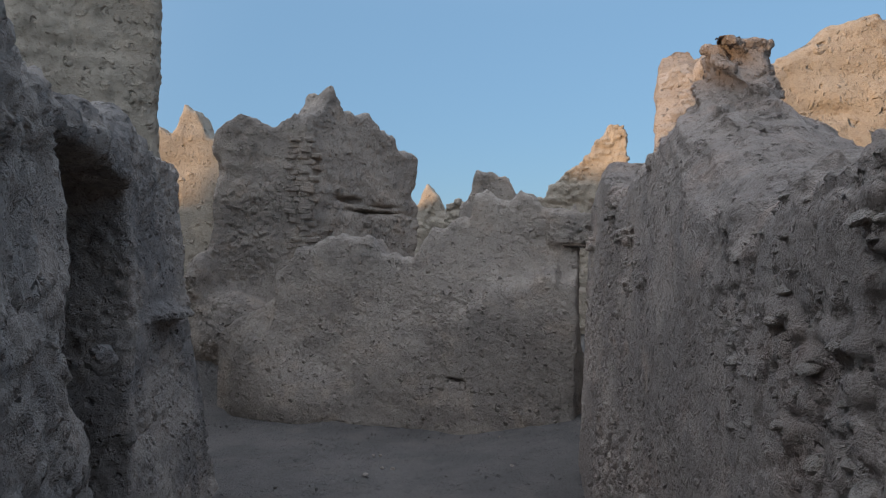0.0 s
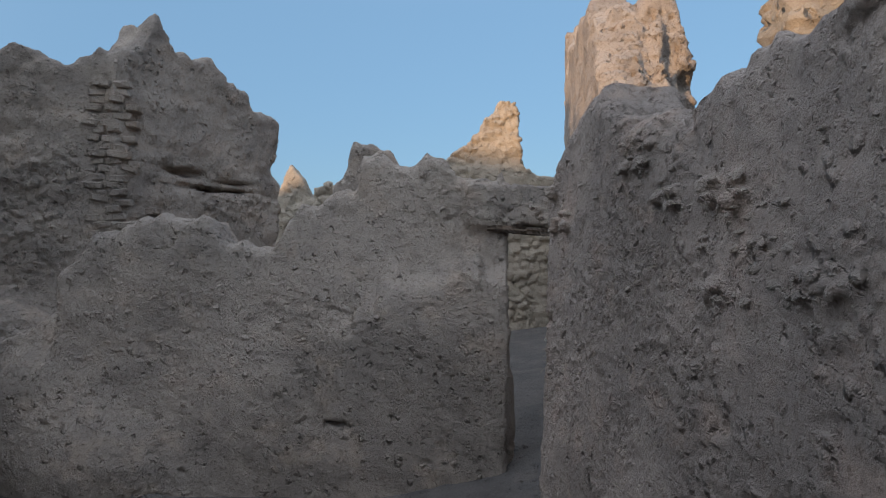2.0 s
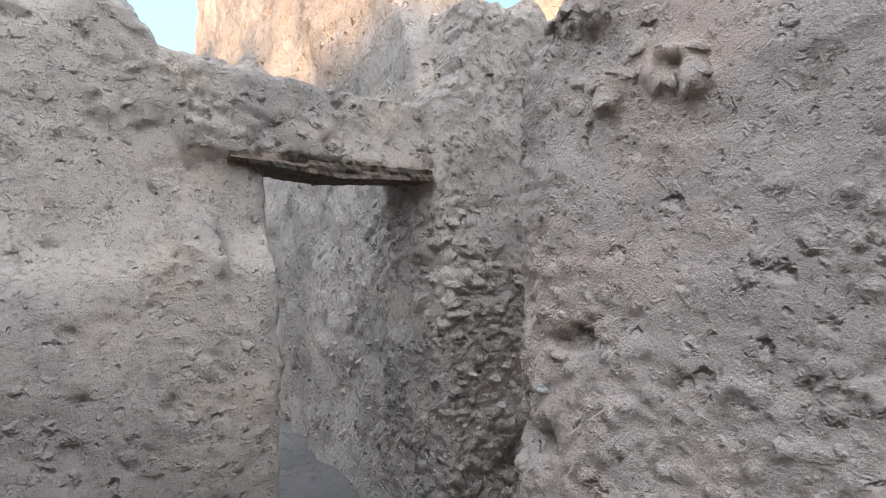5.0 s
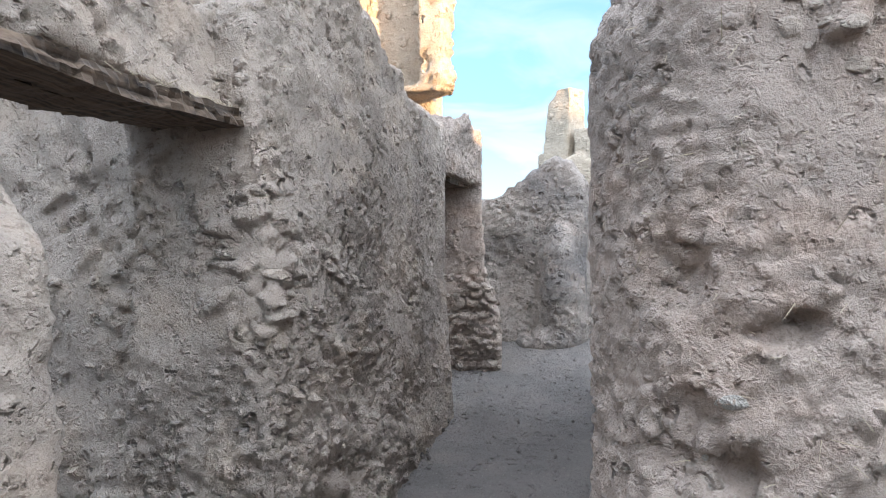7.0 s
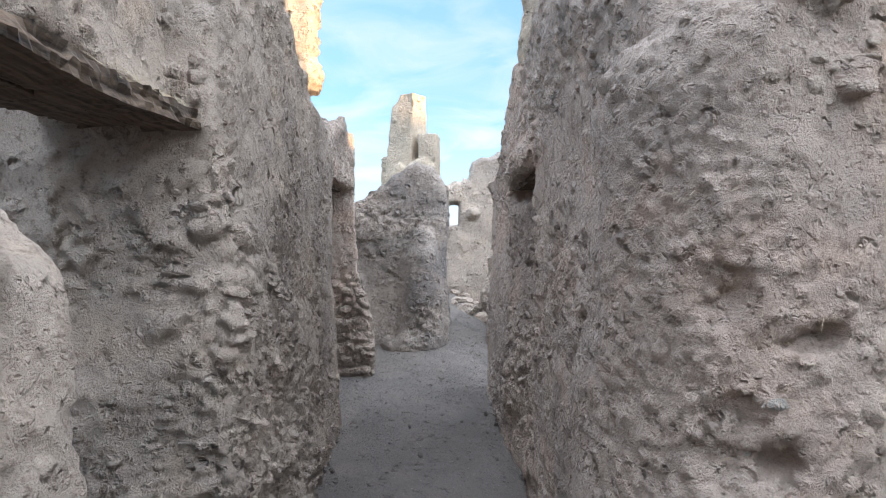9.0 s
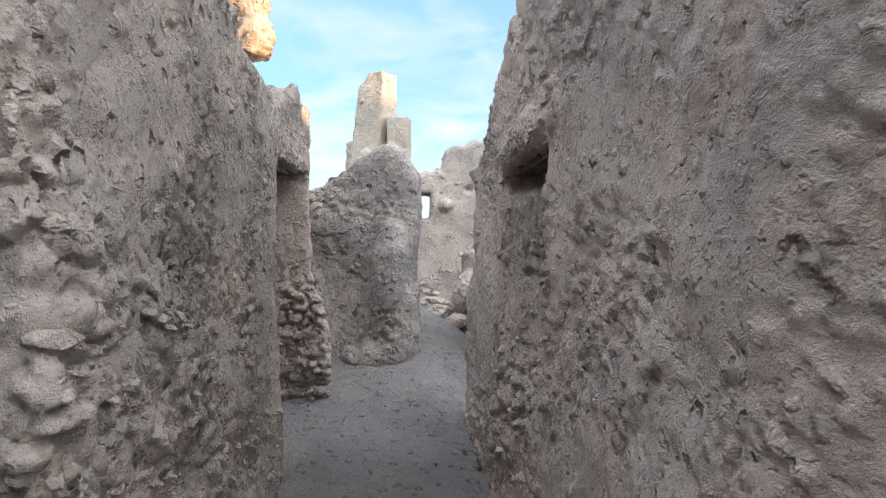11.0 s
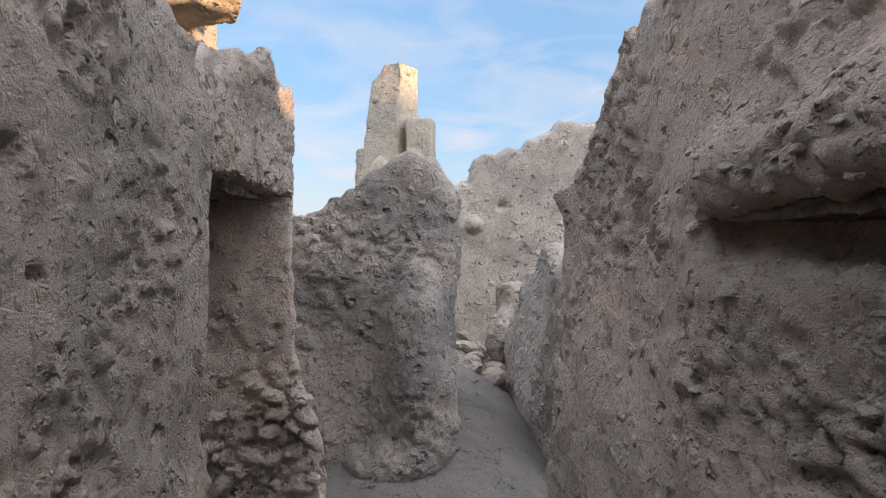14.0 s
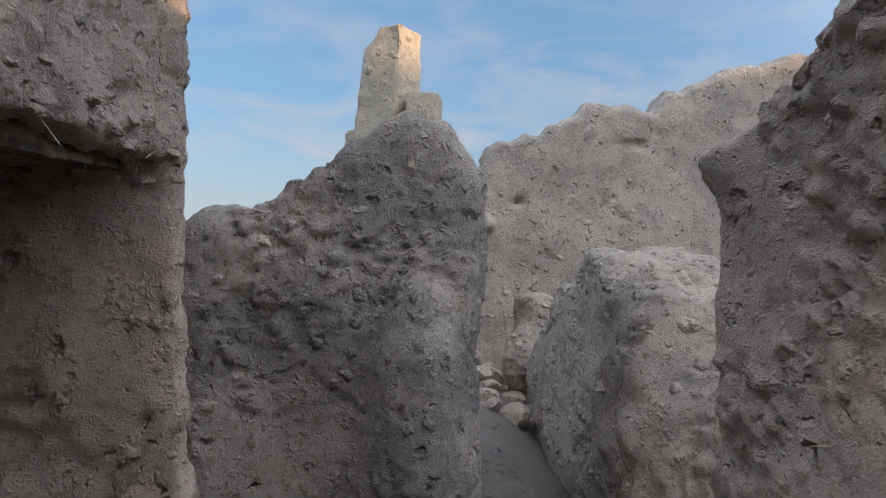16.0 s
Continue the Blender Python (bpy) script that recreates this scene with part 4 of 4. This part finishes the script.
studded("wall_north", "clod", CLODS, 45,
        lambda p, n: (n[:, 1] < -0.4) & between(p[:, 0], -0.8, 0.55) & between(p[:, 2], 1.84, 2.1), (0.03, 0.07), 12, 0.4)
studded("wall_west", "stone", GREY_STONES, 60, lambda p, n: (n[:, 0] > 0.3) & between(p[:, 2], 0.1, 1.9), (0.03, 0.09), 13, 0.35)
studded("wall_low_remnant", "stone", STONES, 60, lambda p, n: (n[:, 2] > -0.2), (0.05, 0.14), 14, 0.3)
studded("wall_far_east", "stone", STONES, 50, lambda p, n: (n[:, 0] < -0.4) & between(p[:, 1], 2.5, 5.2) & between(p[:, 2], 1.0, 2.6), (0.05, 0.14), 15, 0.35)


# ---- what lies on the floor ----
def lie(x, y):
    return float(ground_height(np.array([x]), np.array([y]))[0])


def scatter_pebbles():
    rng = np.random.default_rng(5)
    bm = bmesh.new()
    strips = [(-2.4, 0.0, 3.2, 5.9, 150), (-0.9, 4.2, 5.1, 5.95, 260), (4.2, 8.0, 4.8, 5.3, 120), (-0.2, 0.5, 6.3, 8.0, 40), (-4.5, -2.2, 5.6, 6.4, 120)]
    for x0, x1, y0, y1, n in strips:
        for _ in range(n):
            x, y, s = rng.uniform(x0, x1), rng.uniform(y0, y1), 0.004 + 0.012 * rng.random() ** 4
            if rng.random() < 0.5:  # more lie along the walls' feet
                y = y0 + (y1 - y0) * (0.04 if rng.random() < 0.5 else 0.96) + rng.normal(0, 0.03)
            m = Matrix.Translation((x, y, lie(x, y) + s * 0.25)) @ Euler(rng.uniform(0, 6, 3)).to_matrix().to_4x4() @ Matrix.Diagonal((s * 1.3, s, s * 0.8, 1))
            bmesh.ops.create_icosphere(bm, subdivisions=1, radius=1, matrix=m)
    me = bpy.data.meshes.new("pebbles")
    bm.to_mesh(me)
    bm.free()
    me.materials.append(DUST)
    tagged(new("pebbles", me), "small crumbs of earth and pebbles on the dusty floor", "pebbles", kind="stuff")


scatter_pebbles()


def fallen(x, y, s, k, label, group):
    ob = tagged(new("stone", STONES[k % 7]), label, "stone", group)
    ob.matrix_world = Matrix.Translation((x, y, lie(x, y) + s * 0.22)) @ Matrix.Rotation(k * 1.7, 4, "Z") @ Matrix.Diagonal((s * 1.2, s, s, 1))


rubble = random.Random(8)
for k in range(22):
    fallen(rubble.uniform(5.9, 7.6), rubble.uniform(4.75, 5.2), rubble.uniform(0.08, 0.22), k, "broken lump of dry mud lying in the lane", "rubble in the lane")
for k in range(7):
    fallen(rubble.uniform(-2.2, -0.6), rubble.uniform(4.6, 5.8), rubble.uniform(0.02, 0.045), k, "small stone lying on the dusty floor", "stones on the floor")


def straw(name, spots, label, seed):
    """Short stalks that stick out of the mud."""
    rng = np.random.default_rng(seed)
    bm = bmesh.new()
    for p, n in spots:
        way = Vector(n) + Vector(rng.normal(0, 0.7, 3)) + Vector((0, 0, -0.4))
        way.normalize()
        long, thin = rng.uniform(0.015, 0.05), 0.0008
        m = Matrix.Translation(Vector(p)) @ way.to_track_quat("Z", "Y").to_matrix().to_4x4() @ Matrix.Translation((0, 0, long / 2 - 0.006))
        bmesh.ops.create_cone(bm, segments=3, radius1=thin, radius2=thin * 0.6, depth=long, matrix=m)
    me = bpy.data.meshes.new(name)
    bm.to_mesh(me)
    bm.free()
    me.materials.append(STRAW)
    tagged(new(name, me), label, "straw", kind="stuff")


STRAW = bpy.data.materials.new("dry_straw")
STRAW.use_nodes = True
STRAW.node_tree.nodes["Principled BSDF"].inputs["Base Color"].default_value = (0.42, 0.35, 0.24, 1)
STRAW.node_tree.nodes["Principled BSDF"].inputs["Roughness"].default_value = 0.8


def spots_on(wall, zone, count, seed):
    _, pts, nor = SURFACES[wall]
    ids = np.nonzero(zone(pts, nor))[0]
    ids = np.random.default_rng(seed).permutation(ids)[:count]
    return [(pts[i], nor[i]) for i in ids]


straw("straw", spots_on("wall_south_corner", lambda p, n: (n[:, 0] < -0.5) & between(p[:, 1], 3.6, 5.05) & between(p[:, 2], 0.8, 1.85), 260, 1)
      + spots_on("wall_passage_south", lambda p, n: n[:, 1] > 0.5, 160, 2) + spots_on("wall_passage_north", lambda p, n: n[:, 1] < -0.5, 160, 3)
      + spots_on("wall_second_doorway", lambda p, n: (n[:, 2] < -0.4) & between(p[:, 2], 1.8, 1.98), 120, 4),
      "dry straw stalks sticking out of the mud plaster", 3)
frayed = np.random.default_rng(4)
straw("straw", [((-0.3 + 0.75 * frayed.random() ** 0.3, 6.05 + 0.02 * frayed.random(), 1.80 + 0.02 * frayed.random()), (0, -1, -0.5)) for _ in range(70)],
      "frayed dry straw along the edge of the lintel", 5)


# pale stones laid bare in the holes of the corner wall
PALE = earth("pale_stone", (0.50, 0.47, 0.42), (0.40, 0.38, 0.34), (0.48, 0.44, 0.38), speckle=0.2)
PALE_STONES = [stone_mesh("stone", 400 + k, PALE, 0.6) for k in range(3)]
for k, (y, z, r) in enumerate([(4.90, 1.192, 0.045), (4.86, 1.29, 0.03), (4.93, 1.10, 0.028)]):
    _, skin_pts, skin_nor = SURFACES["wall_south_corner"]
    i = int(np.argmin((skin_pts[:, 1] - y) ** 2 + (skin_pts[:, 2] - z) ** 2 + np.where(skin_nor[:, 0] < -0.3, 0, 9)))
    piece = new("stone", PALE_STONES[k % 3])
    piece.matrix_world = Matrix.Translation(Vector(skin_pts[i]) + Vector((r * 0.45, 0, 0))) @ Euler((0.4 * k, 0.3, k)).to_matrix().to_4x4() @ Matrix.Diagonal((r, r * 1.2, r, 1))
    piece.parent = SURFACES["wall_south_corner"][0]


# ---- the column of laid bricks in the ruin's corner ----
def brick_mesh(seed):
    rnd = random.Random(seed)
    bm = bmesh.new()
    bmesh.ops.create_cube(bm, size=1.0)
    bmesh.ops.bevel(bm, geom=list(bm.edges), offset=0.14, segments=1, affect="EDGES")
    for v in bm.verts:
        v.co += Vector((rnd.gauss(0, 0.04), rnd.gauss(0, 0.04), rnd.gauss(0, 0.05)))
    me = bpy.data.meshes.new("brick")
    bm.to_mesh(me)
    bm.free()
    me.materials.append(MUD)
    return me


BRICKS = [brick_mesh(500 + k) for k in range(6)]
laid = np.random.default_rng(17)
ruin, ruin_pts, ruin_nor = SURFACES["wall_ruin_corner"]
facing = ruin_nor[:, 1] < -0.5
for course in range(20):
    z = 1.82 + course * 0.070
    x = -3.86 + 0.03 * laid.normal() + 0.05 * (course % 2)
    while x < -3.52:
        wide = laid.uniform(0.10, 0.2)
        near = (ruin_pts[:, 0] - x - wide / 2) ** 2 + (ruin_pts[:, 2] - z) ** 2 + np.where(facing, 0, 9)
        p = ruin_pts[int(np.argmin(near))]
        piece = new("brick", BRICKS[laid.integers(6)])
        piece.matrix_world = (Matrix.Translation((x + wide / 2, p[1] + 0.062 + laid.normal() * 0.014, z + laid.normal() * 0.006))
                              @ Euler((laid.normal() * 0.06, laid.normal() * 0.08, 0.34 + laid.normal() * 0.08)).to_matrix().to_4x4() @ Matrix.Diagonal((wide * 0.97, 0.16, 0.062, 1)))
        piece.parent = ruin
        x += wide + 0.012
